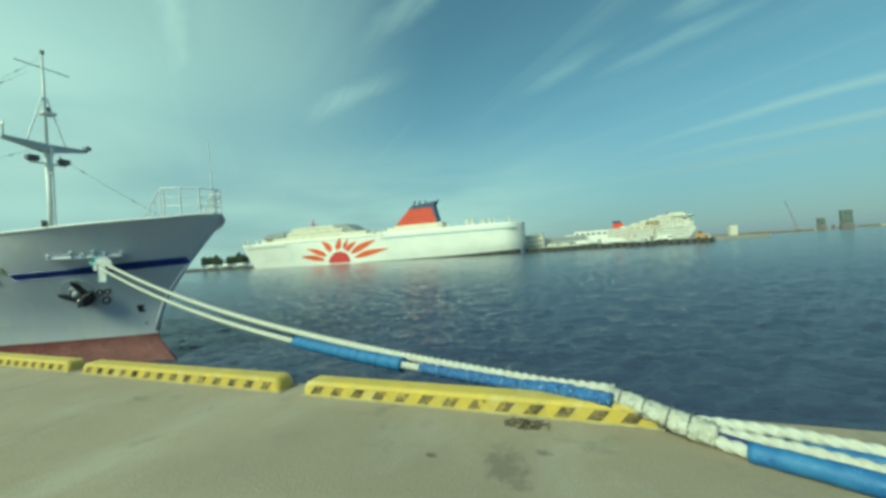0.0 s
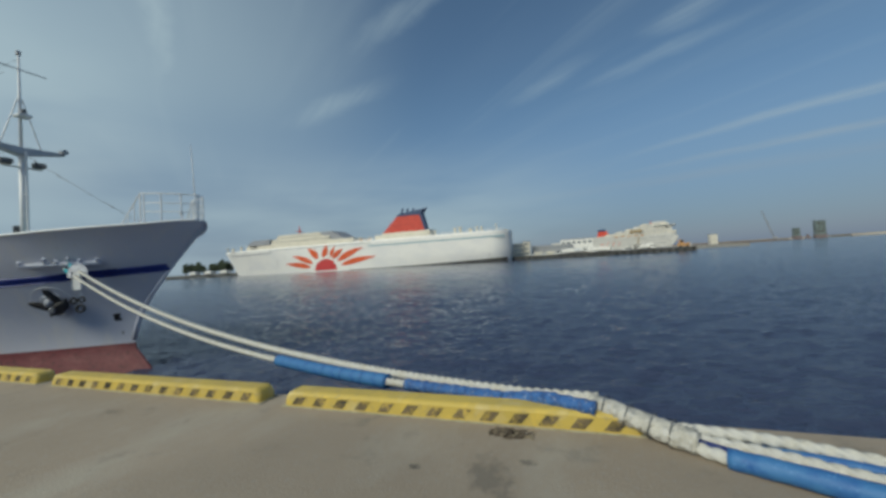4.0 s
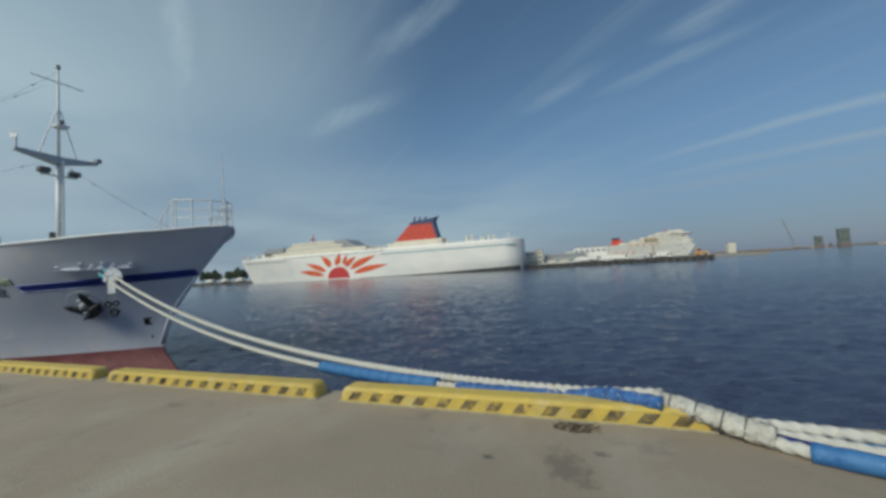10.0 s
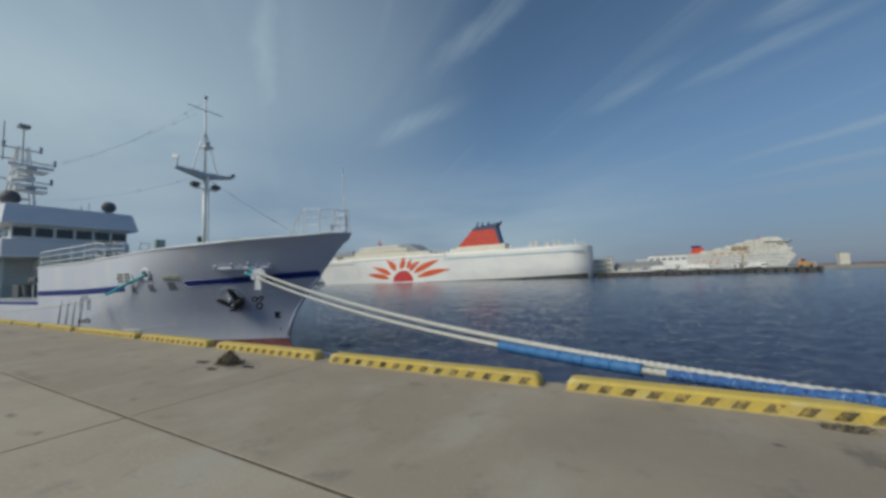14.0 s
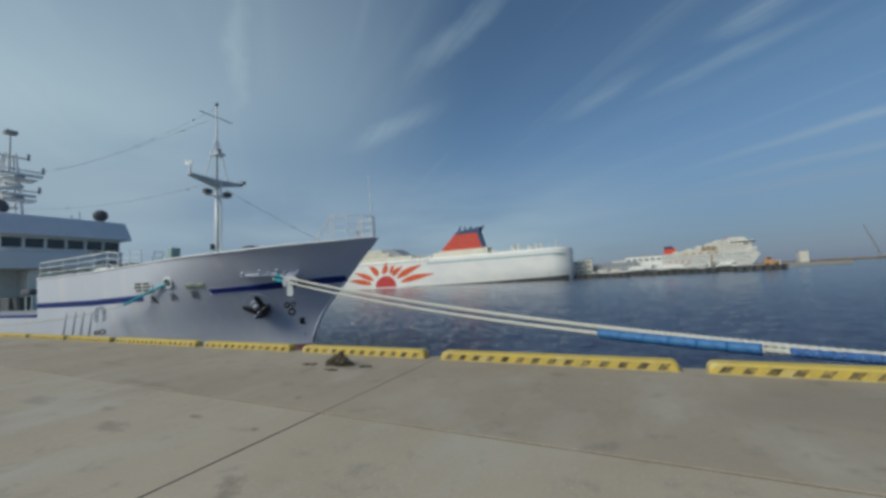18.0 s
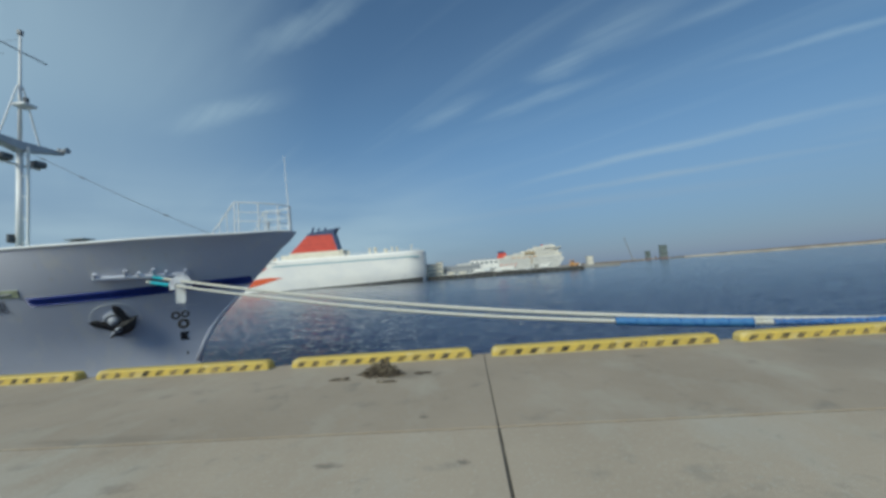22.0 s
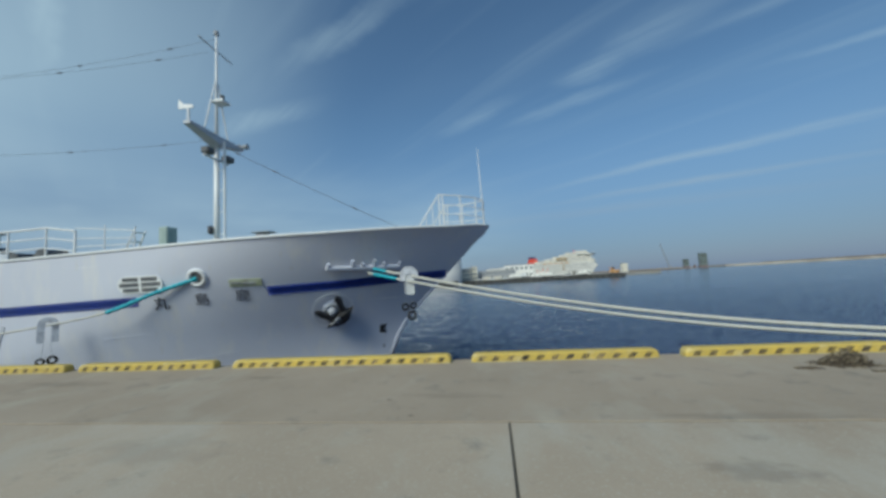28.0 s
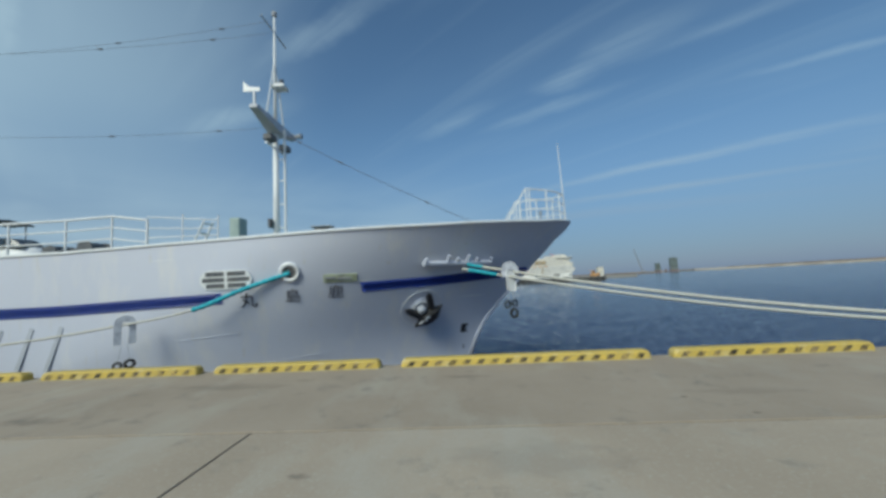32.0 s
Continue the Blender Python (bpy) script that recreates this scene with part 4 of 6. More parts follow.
def build_bow_gear():
    # pulpit rail at the bow with a whip aerial
    pul = part("pulpit", rods(((-0.3, 0, 4.0), (-0.3, 0, 5.3), 0.035)), M_WHITE, ship)
    arc = [(-2.2, -1.25), (-1.3, -0.98), (-0.65, -0.55), (-0.3, 0), (-0.65, 0.55), (-1.3, 0.98), (-2.2, 1.25)]
    for h, r in ((5.3, 0.03), (4.87, 0.022), (4.48, 0.022)):
        part("pulpit_bar", tube(bmesh.new(), [(x, y, h + 0.06 * (-x)) for x, y in arc], r, n=6), M_WHITE, pul)
    for x, y in arc:
        part("pulpit_post", rods(((x, y, sheer(x) - 0.05), (x, y, 5.3 - 0.06 * x), 0.03), n=6), M_WHITE, pul)
    for s in (-1, 1):
        part("pulpit_post", rods(((-2.05, s * 1.2, 4.0), (-2.05, s * 1.2, 5.45), 0.03), n=6), M_WHITE, pul)
        part("pulpit_brace", rods(((-2.2, s * 1.25, 5.43), (-3.15, s * 1.5, 3.95), 0.03)), M_WHITE, pul)
        for q in (0.3, 0.6):
            part("pulpit_post", rods(((-2.2 - 0.95 * q, s * (1.25 + 0.25 * q), 3.95), (-2.2 - 0.95 * q, s * (1.25 + 0.25 * q), 5.43 - 1.48 * q), 0.022), n=6), M_WHITE, pul)
    part("whip_aerial", rods(((-0.3, -0.1, 4.0), (-0.42, -0.15, 7.7), 0.035, 0.014), n=6), M_WHITE, pul)
    pul.location.x = 0.16
    part("bow_lamp", rods(((-1.2, 0, 4.0), (-1.2, 0, 4.5), 0.03), ((-1.2, 0, 4.5), (-1.2, 0, 4.68), 0.07)), M_GREY, ship)
    # roller fairlead on the bow
    base_p, nrm = hull_point(-4.98, sheer(-4.98) - 1.26, 0.0)
    fl = part("fairlead", boxed(-1.5, 1.5, -0.13, 0.05, 0, 0.18, 0.06, 2), M_HULL, fcle)
    fl.matrix_basis = Matrix.Translation(base_p) @ upright(nrm)
    for x in (-1.4, -0.5, -0.1, 0.35, 0.75, 1.4):
        part("roller", rods(((x, -0.05, 0.1), (x, 0.30 if x in (-0.5, 0.35) else 0.18, 0.1), 0.07), n=10), M_HULL, fl)
    # anchor in its pocket
    p, nrm = hull_point(-6.48, 0.78, 0.0)
    anc = part("anchor_pocket", ring(disc(bmesh.new(), (0, 0, 0.03), 0.5, 0.05, (0, 0, 1)), (0, 0, 0.05), 0.33, 0.08, (0, 0, 1)), M_HULL, hull)
    anc.matrix_basis = Matrix.Translation(p) @ upright(nrm)
    part("pocket_rim", ring(bmesh.new(), (-0.05, 0.05, 0.05), 0.80, 0.012, (0, 0, 1), 36, 6), M_WHITE, anc)
    part("shank", ring(rods(((-0.12, 0.12, 0.02), (-0.06, 0.06, 0.30), 0.20, 0.15), n=14), (-0.12, 0.12, 0.10), 0.25, 0.06, (0, 0, 1), 20, 8), M_LIGHT, anc, "pale grey anchor shank", smooth=True)
    bm = bmesh.new()
    turn = pose(0.22, -0.16, 0.26, 0, 0, -46)
    loft(bm, [[turn @ Vector((q * w + c, y, z * t)) for q, z in ((-1, -0.6), (-0.6, -1), (0.6, -1), (1, -0.6), (1, 0.6), (0.6, 1), (-0.6, 1), (-1, 0.6))] for y, w, c, t in ((-0.68, 0.02, 0.0, 0.03), (-0.56, 0.05, 0.0, 0.07), (-0.44, 0.08, 0.0, 0.11), (-0.30, 0.20, 0.02, 0.17), (-0.08, 0.25, 0.04, 0.20), (0.20, 0.24, 0.04, 0.20), (0.38, 0.16, 0.02, 0.15), (0.50, 0.06, 0.0, 0.09), (0.66, 0.02, 0.0, 0.03))], close=True)
    part("crown", bm, M_BLACK, anc, "black anchor crown")
    # two flukes splayed from the crown
    for fx, fy, an, l in ((0.34, 0.08, 113, 0.86), (-0.02, -0.26, 150, 0.90)):
        turn = pose(fx, fy, 0.26, 0, 0, an)
        rows = []
        for d, w, t in ((-0.05, 0.13, 0.10), (0.30, 0.11, 0.08), (0.52, 0.135, 0.07), (0.75, 0.14, 0.055), (0.90, 0.09, 0.04), (1.0, 0.012, 0.015)):
            rows.append([turn @ Vector((d * l, y, z)) for y, z in ((-w, -t), (w, -t), (w * 0.7, t), (-w * 0.7, t))])
        part("fluke", loft(bmesh.new(), rows, close=True), M_BLACK, anc, "black anchor fluke")
    part("crown_pin", rods(((-0.16, -0.40, 0.40), (-0.04, -0.28, 0.44), 0.04), n=10), M_LIGHT, anc, "pale pin on the anchor crown")
    part("shackle", ring(bmesh.new(), (0.10, -0.16, 0.46), 0.10, 0.035, (0.3, -0.2, 1)), M_STEEL, anc)
    # hawse hole, slotted port and hatch plate by the name
    p, nrm = hull_point(-10.5, 2.34, 0.0)
    ho = part("hawse_ring", ring(bmesh.new(), (0, 0, 0.02), 0.27, 0.075, (0, 0, 1)), M_WHITE, fcle, smooth=True)
    ho.matrix_basis = Matrix.Translation(p) @ upright(nrm)
    part("hawse_hole", disc(bmesh.new(), (0, 0, 0.01), 0.24, 0.04, (0, 0, 1)), M_DGREY, ho)
    p, nrm = hull_point(-12.5, 2.20, 0.0)
    po = part("slotted_port", stadium(0.72, 0.27, 0.03), M_WHITE, fcle)
    po.matrix_basis = Matrix.Translation(p) @ upright(nrm) @ Matrix.Scale(1.14, 4)
    for yy, w in ((-0.165, 0.56), (0.0, 0.66), (0.165, 0.56)):
        for s in (-1, 1):
            part("slot", boxed(min(s * 0.04, s * w), max(s * 0.04, s * w), yy - 0.066, yy + 0.066, 0.02, 0.037, 0.01), M_DGREY, po)
    p, nrm = hull_point(-8.98, 2.08, 0.0)
    ha = part("name_plate", boxed(-0.55, 0.55, -0.15, 0.15, 0, 0.03, 0.01), mat("plate_green", (0.42, 0.46, 0.30), 0.6, spots=[((0.25, 0.26, 0.2), 4, 0.48, 0.6, ONE)]), fcle)
    ha.matrix_basis = Matrix.Translation(p) @ upright(nrm)
    part("latch", boxed(-0.1, 0.35, -0.04, 0.04, 0.03, 0.06, 0.01), M_GREY, ha)
    part("latch", boxed(-0.5, -0.15, 0.0, 0.07, 0.03, 0.06, 0.01), M_GREY, ha)
    # black draught symbol by the stem
    p, nrm = hull_point(-4.88, -0.2, 0.015)
    bm = bmesh.new()
    plate(bm, [(-0.17, -0.19, 0), (0.17, -0.19, 0), (0.05, 0.0, 0), (0.17, 0.19, 0), (-0.17, 0.19, 0)], 0.006, (0, 0, 1))
    k = part("bulb_mark", bm, M_BLACK, hull)
    k.matrix_basis = Matrix.Translation(p) @ upright(nrm)
    # a plain bright white strip, set flat on the side
    bd = part("rubbing_board", boxed(-0.6, 0.6, -0.06, 0.06, 0, 0.03, 0.01), M_WHITE, hull, "short white strip on the hull")
    p, nrm = hull_point(-13.3, -0.9, 0.0)
    bd.matrix_basis = Matrix.Translation(p) @ upright(nrm)
    for x, z, l, tilt in ((-13.3, 0.35, 0.9, 4), (-11.3, -0.66, 1.3, 5)):
        p, nrm = hull_point(x, z, 0.0)
        sc = part("scuff_strip", boxed(-l, l, -0.010, 0.010, 0, 0.010, 0.003), M_PALE, hull)
        sc.matrix_basis = Matrix.Translation(p) @ upright(nrm) @ pose(0, 0, 0, 0, 0, tilt)
    for z in (-1.0,):
        p, nrm = hull_point(-4.95, z, 0.012)
        dm = part("draught_bar", boxed(-0.025, 0.025, -0.07, 0.07, 0, 0.006), M_BLACK, hull)
        dm.matrix_basis = Matrix.Translation(p) @ upright(nrm)
    # slanted rubbing bars
    for x in (-18.25, -19.25, -20.3, -21.5):
        bm = bmesh.new()
        box(bm, -0.07, 0.07, -0.05, 0.02, -1.0, 0.9)
        o = part("rubbing_bar", bm, M_LIGHT, hull)
        o.matrix_basis = Matrix.Translation(hull_point(x, 0.0, 0.0)[0]) @ pose(0, 0, 0.1, 0, 19, 0)


def stadium(a, b, t, n=10):
    bm = bmesh.new()
    pts = []
    for s in (1, -1):
        for k in range(n + 1):
            an = -math.pi / 2 + math.pi * k / n
            pts.append((s * ((a - b) + b * math.cos(an)), s * b * math.sin(an), 0))
    return plate(bm, pts, t, (0, 0, 1))


build_bow_gear()


def window(parent, m, w, h, t=0.05, frame_mat=None):
    f = part("window", boxed(-w / 2 - 0.06, w / 2 + 0.06, -0.03, 0.02, -h / 2 - 0.06, h / 2 + 0.06, 0.015), frame_mat or M_WHITE, parent)
    f.matrix_basis = m
    part("pane", boxed(-w / 2, w / 2, -0.045, 0.0, -h / 2, h / 2), M_GLASS, f)
    return f


def build_superstructure():
    X = -34.5                       # front of the bridge
    house = part("deckhouse", boxed(-92, -37.5, -4.4, 4.4, 0.85, 5.3, 0.12, 2), M_WHITE, ship)
    part("lower_front", boxed(-37.6, X - 0.8, -2.2, 3.6, 0.85, 4.6, 0.06), M_WHITE, ship)
    wing = part("wing_support", boxed(-38.4, -36.2, -4.55, -4.1, 0.95, 4.65, 0.06), M_WHITE, ship)
    bm = bmesh.new()
    arch = [(-36.25 + 1.3 * (1 - math.cos(math.pi / 2 * k / 8)), -4.45, 3.5 + 1.15 * math.sin(math.pi / 2 * k / 8)) for k in range(9)] + [(-36.25, -4.45, 4.65)]
    plate(bm, arch, 0.12)
    part("arched_bracket", bm, M_WHITE, wing)
    for k in range(17):
        window(house, pose(-40.2 - 2.9 * k, -4.42, 3.75), 1.5, 1.5)
    bridge = part("bridge", boxed(-43, X, -4.75, 4.3, 4.7, 6.25, 0.08), M_PALE, ship, "white bridge front with bluish shade painted in")
    part("bridge_wing", boxed(-40.5, X + 0.02, -4.75, 4.75, 4.65, 4.8, 0.03), M_WHITE, bridge)
    part("wheelhouse", boxed(-43, X - 0.25, -4.15, 4.15, 6.25, 7.7, 0.05), M_WHITE, bridge)
    n = 6
    for k in range(n):
        w = part("window", boxed(-0.03, 0.04, -0.58, 0.58, -0.42, 0.42, 0.01), M_GLASS, bridge)
        w.location = (X - 0.25, -3.45 + 6.9 * k / (n - 1), 6.92)
    for k in range(5):
        window(bridge, pose(X - 1.2 - 1.5 * k, -4.16, 6.92), 1.1, 0.85)
    bm = bmesh.new()
    loft(bm, [[(X + a, -4.5 - b, z), (X + a, 4.5 + b, z), (-43.4, 4.5 + b, z), (-43.4, -4.5 - b, z)] for a, b, z in ((0.45, 0.35, 7.55), (0.45, 0.35, 7.7), (-0.15, 0.05, 9.35), (-0.3, -0.1, 9.42))], close=True)
    part("roof", bm, M_PALE, bridge)
    # radar mast and domes
    rm = part("radar_mast", rods(*[((-37.6 + dx, -1 + dy, 9.2), (-37.2 + dx * 0.35, -1 + dy * 0.35, 15.2), 0.1, 0.07) for dx in (-0.8, 0.8) for dy in (-0.9, 0.9)], *[((-37.5 - 0.5 * (k % 2), -1.8 + 0.12 * k, 9.6 + 0.9 * k), (-37.2, -0.4 - 0.1 * k, 10.4 + 0.9 * k), 0.05) for k in range(6)], ((-37.2, -1, 13.4), (-37.2, -1, 17.4), 0.12, 0.06), n=8), M_WHITE, ship)
    rm.location.y = -2.1
    for z in (10.2, 11.3, 12.4, 13.4):
        q = 1 - (z - 9.1) / 4.5 * 0.65
        part("mast_frame", boxed(-37.5 - 0.62 * q, -37.2 + 0.6 * q, -1 - 0.65 * q, -1 + 0.65 * q, z, z + 0.1), M_WHITE, rm)
    for z, w in ((12.0, 2.0), (13.9, 2.2), (15.0, 1.2)):
        part("radar_yard", rods(((-37.2, -1 - w, z), (-37.2, -1 + w, z), 0.06)), M_GREY, rm)
        for s in (-1, 1):
            part("aerial", rods(((-37.2, -1 + s * w, z - 0.1), (-37.2, -1 + s * w, z + 0.5), 0.12)), M_GREY, rm)
    part("whip", rods(((-38.2, -2.0, 13.9), (-38.2, -2.0, 17.6), 0.05)), M_GREY, rm)
    part("mast_head", boxed(-37.5, -36.8, -1.4, -0.6, 17.0, 17.35, 0.05), M_GREY, rm)
    for z, l in ((12.9, 1.5), (11.0, 1.1)):
        part("radar_scanner", boxed(-36.3 - 0.14, -36.3 + 0.14, -0.6 - l, -0.6 + l, z + 0.25, z + 0.5, 0.04), M_WHITE, rm)
        part("platform", boxed(-37.2, -35.7, -1.7, 0.4, z - 0.2, z - 0.05, 0.02), M_WHITE, rm)
        part("gearbox", boxed(-36.6, -36.0, -0.9, -0.3, z - 0.05, z + 0.25, 0.05), M_GREY, rm)
    bm = bmesh.new()
    loft(bm, [[(-37.0, -1.9 + y, z) for y, z in ((0, 11.9), (1.5, 12.3), (1.5, 12.6), (0, 12.2))], [(-35.9, -1.9 + y, z) for y, z in ((0, 11.5), (1.5, 11.9), (1.5, 12.2), (0, 11.8))]], close=True)
    part("funnel_shield", bm, M_WHITE, rm)
    for (x, y, z, r) in ((-35.2, 2.7, 10.05, 0.60), (-36.0, -4.0, 10.05, 0.68)):
        bm = bmesh.new()
        bmesh.ops.create_icosphere(bm, subdivisions=3, radius=r, matrix=pose(x, y, z))
        rod(bm, (x, y, 9.0), (x, y, z - r * 0.7), 0.22)
        part("searchlight_dome", bm, M_DGREY, ship, "dark round dome", smooth=True)
    for x, y, h in ((-36, 0.8, 0.9), (-36.3, 1.5, 1.3), (-38, 3.5, 1.1), (-39, -3.6, 1.2), (-36, -0.2, 0.5)):
        part("roof_aerial", rods(((x, y, 9.1), (x, y, 9.1 + h), 0.04)), M_GREY, ship)
    # forecastle rail
    pts = [(x, -half(x, sheer(x)) + 0.12, sheer(x)) for x in (-15.2, -16.4, -18, -20, -22, -24, FCLE + 0.1)]
    pts[0] = (pts[0][0], pts[0][1], pts[0][2] - 0.22)
    fr = part("deck_rail", rods(((-15.2, pts[0][1], 3.3), (-15.2, pts[0][1], 4.25), 0.04)), M_WHITE, ship)
    rail(fr, pts, 1.12, 3, r=0.034, every=1.9)
    rail(fr, [(FCLE + 0.1, pts[-1][1], 3.3), (FCLE + 0.1, 0, 3.3), (FCLE + 0.1, -pts[-1][1], 3.3)], 1.1, 3, every=2.2)
    rail(fr, [(x, half(x, sheer(x)) - 0.12, sheer(x)) for x in (-9.5, -12, -15, -18, -21, -24, FCLE + 0.1)], 1.1, 3, every=2.0)
    for h, dz in ((1.0, 0.15), (0.62, 0.1), (0.3, 0.05)):
        part("rail_bar", tube(bmesh.new(), [(x, -half(x, sheer(x)) + 0.12, sheer(x) + h - dz * k) for k, x in enumerate((-15.2, -14.0, -12.8))], 0.02, n=6), M_WHITE, fr)
    for x in (-14.0, -12.8):
        part("rail_post", rods(((x, -half(x, sheer(x)) + 0.12, sheer(x) - 0.1), (x, -half(x, sheer(x)) + 0.12, sheer(x) + 0.85 + 0.12 * (-12.8 - x)), 0.024), n=6), M_WHITE, fr)
    lad = part("deck_ladder", rods(((-15.0, -3.2, 3.0), (-14.3, -3.2, 4.5), 0.035), ((-15.0, -2.7, 3.0), (-14.3, -2.7, 4.5), 0.035)), M_WHITE, ship)
    for k in range(4):
        part("tread", boxed(-14.9 + 0.17 * k, -14.75 + 0.17 * k, -3.2, -2.7, 3.3 + 0.36 * k, 3.33 + 0.36 * k), M_WHITE, lad)
    # windlass, green locker and gear on the foredeck
    part("locker", boxed(-13.55, -13.15, -2.9, -2.35, 2.55, 4.6, 0.04), mat("locker_green", (0.38, 0.46, 0.42), 0.6, spots=[((0.31, 0.39, 0.36), 3, 0.45, 0.65, ONE)]), ship, "grey-green deck locker")
    part("windlass", rods(((-10.5, -1.2, 3.2), (-10.5, 1.2, 3.2), 0.35), n=14), M_GREY, ship)
    # searchlight on its post before the mast
    sl = part("searchlight", rods(((-11.2, 1.2, 4.62), (-11.75, 1.2, 4.62), 0.27, 0.33), ((-11.75, 1.2, 4.62), (-11.95, 1.2, 4.62), 0.33, 0.14), n=16), M_GREY, ship, smooth=False)
    part("post", rods(((-11.6, 1.2, 2.55), (-11.6, 1.2, 4.4), 0.09)), M_GREY, sl)
    part("sun_hood", boxed(-11.95, -10.95, 0.85, 1.55, 4.92, 4.98, 0.02), M_GREY, sl)
    part("bracket", rods(((-11.6, 0.82, 4.3), (-11.6, 0.82, 4.65), 0.03), ((-11.6, 1.58, 4.3), (-11.6, 1.58, 4.65), 0.03)), M_STEEL, sl)
    sl.location.z = -0.22
    # low winches that just show over the bulwark
    for x, y, z, r in ((-20.2, -1.5, 3.85, 0.26), (-21.7, -1.5, 3.78, 0.24)):
        wi = part("deck_winch", rods(((x, y - 0.4, z), (x, y + 0.4, z), r), ((x, y - 0.45, z), (x, y - 0.4, z), r * 1.35), ((x, y + 0.4, z), (x, y + 0.45, z), r * 1.35), n=16), M_DGREY, ship)
        part("winch_bed", boxed(x - 0.5, x + 0.5, y - 0.6, y + 0.6, 2.5, z - 0.22, 0.04), M_GREY, wi)
        part("cover", boxed(x - 0.5, x + 0.1, y - 0.3, y + 0.3, z + 0.2, z + 0.3, 0.03), M_DGREY, wi)
    # small work boat on the foredeck, and a dark awning abaft it
    bm = bmesh.new()
    loft(bm, [[(x, -1.3 + w * math.cos(a), 3.75 + h * math.sin(a)) for a in [2 * math.pi * k / 12 for k in range(12)]] for x, w, h in ((-22.5, 0.05, 0.08), (-22.9, 0.42, 0.38), (-23.6, 0.62, 0.5), (-24.6, 0.66, 0.5), (-25.0, 0.6, 0.45))], close=True)
    wb = part("work_boat", bm, M_WHITE, ship, "white work boat lashed on deck", smooth=True)
    bm = bmesh.new()
    loft(bm, [[(x, y, z) for y, z in ((-1.85, z0), (-0.75, z0), (-0.85, z1), (-1.75, z1))] for x, z0, z1 in ((-23.1, 4.1, 4.16), (-23.6, 4.15, 4.52), (-24.6, 4.15, 4.6), (-24.9, 4.15, 4.55))], close=True)
    part("windscreen", bm, M_GLASS, wb)
    part("cradle", boxed(-24.6, -23.0, -1.7, -0.9, 2.5, 3.4, 0.04), M_GREY, wb)
    bm = bmesh.new()
    loft(bm, [[(x, y, 5.45 + q - 0.10 * (x + 24.9) ** 2) for y, q in ((-2.3, -0.12), (-1.4, 0.0), (-0.4, -0.12), (-0.4, -0.18), (-1.4, -0.06), (-2.3, -0.18))] for x in (-25.4, -25.0, -24.6, -24.2)], close=True)
    aw = part("awning", bm, M_DGREY, ship, "dark canvas awning")
    for x, y in ((-24.5, -2.2), (-24.5, -0.5), (-25.3, -0.5)):
        part("awning_post", rods(((x, y, 2.5), (x, y, 5.3), 0.03)), M_WHITE, aw)
    # side bulwark of the waist and deck gear under the bridge
    for s in (-1, 1):
        part("waist_bulwark", hull_band(FCLE, -37.5, 0.88, 1.15, s), M_HULL, ship)
    # gear coloured dark, so that the waist below the bridge reads as shaded
    part("trawl_winch", rods(((-28.5, -3.4, 1.6), (-28.5, 0.5, 1.6), 0.6), ((-28.5, -3.5, 1.6), (-28.5, -3.35, 1.6), 0.85), n=16), M_DGREY, ship)
    part("capstan", rods(((-32.5, -3.4, 1.1), (-32.5, -3.4, 2.2), 0.35, 0.5), n=14), M_DGREY, ship)
    part("deck_box", boxed(-34.8, -33.2, -3.9, -2.6, 0.85, 2.2, 0.05), M_DGREY, ship)
    part("dinghy", boxed(-31.6, -29.9, -3.8, -2.4, 2.3, 2.75, 0.15, 2), M_DGREY, ship)
    part("dinghy_cradle", rods(*[((x, y, 0.85), (x, y, 2.35), 0.05) for x in (-31.3, -30.2) for y in (-3.5, -2.7)]), M_WHITE, ship)
    # aft: boat deck rail, boat, second mast
    rail(house, [(-43.6, -4.3, 5.3), (-50, -4.3, 5.3), (-60, -4.3, 5.3), (-91.8, -4.3, 5.3)], 1.0, 3, every=1.8)
    bm = bmesh.new()
    loft(bm, [[(x, -3.4 + w * math.cos(a), 6.5 + h * math.sin(a)) for a in [2 * math.pi * k / 10 for k in range(10)]] for x, w, h in ((-46, 0.1, 0.1), (-47, 0.8, 0.6), (-49, 1.0, 0.8), (-51, 0.8, 0.6), (-52, 0.1, 0.1))], close=True)
    part("lifeboat", bm, M_WHITE, ship, "white ship's boat", smooth=True)
    part("funnel", boxed(-50, -46.5, -0.5, 2.5, 5.2, 8.4, 0.3, 2), M_WHITE, ship)
    part("aft_mast", rods(((-48, -2.6, 5.3), (-48, -2.6, 12.0), 0.14, 0.06), ((-48, -3.8, 9.0), (-48, -1.4, 9.0), 0.06)), M_WHITE, ship)


def hull_band(x0, x1, z0, z1, s):
    bm = bmesh.new()
    rows = [[(x0 + (x1 - x0) * k / 12, s * half(x0 + (x1 - x0) * k / 12, z), z) for k in range(13)] for z in (z0, z1)]
    loft(bm, rows)
    bmesh.ops.solidify(bm, geom=bm.faces[:], thickness=0.05)
    return bm


build_superstructure()


# ---- mooring ropes ----
def sag_points(a, b, sag, n):
    a, b = Vector(a), Vector(b)
    return [a.lerp(b, k / n) - Vector((0, 0, sag * 4 * (k / n) * (1 - k / n))) for k in range(n + 1)]


def resample(pts, step):
    pts = [Vector(p) for p in pts]
    out = [pts[0]]
    for a, b in zip(pts, pts[1:]):
        n = max(1, round((b - a).length / step))
        out += [a.lerp(b, (k + 1) / n) for k in range(n)]
    return out


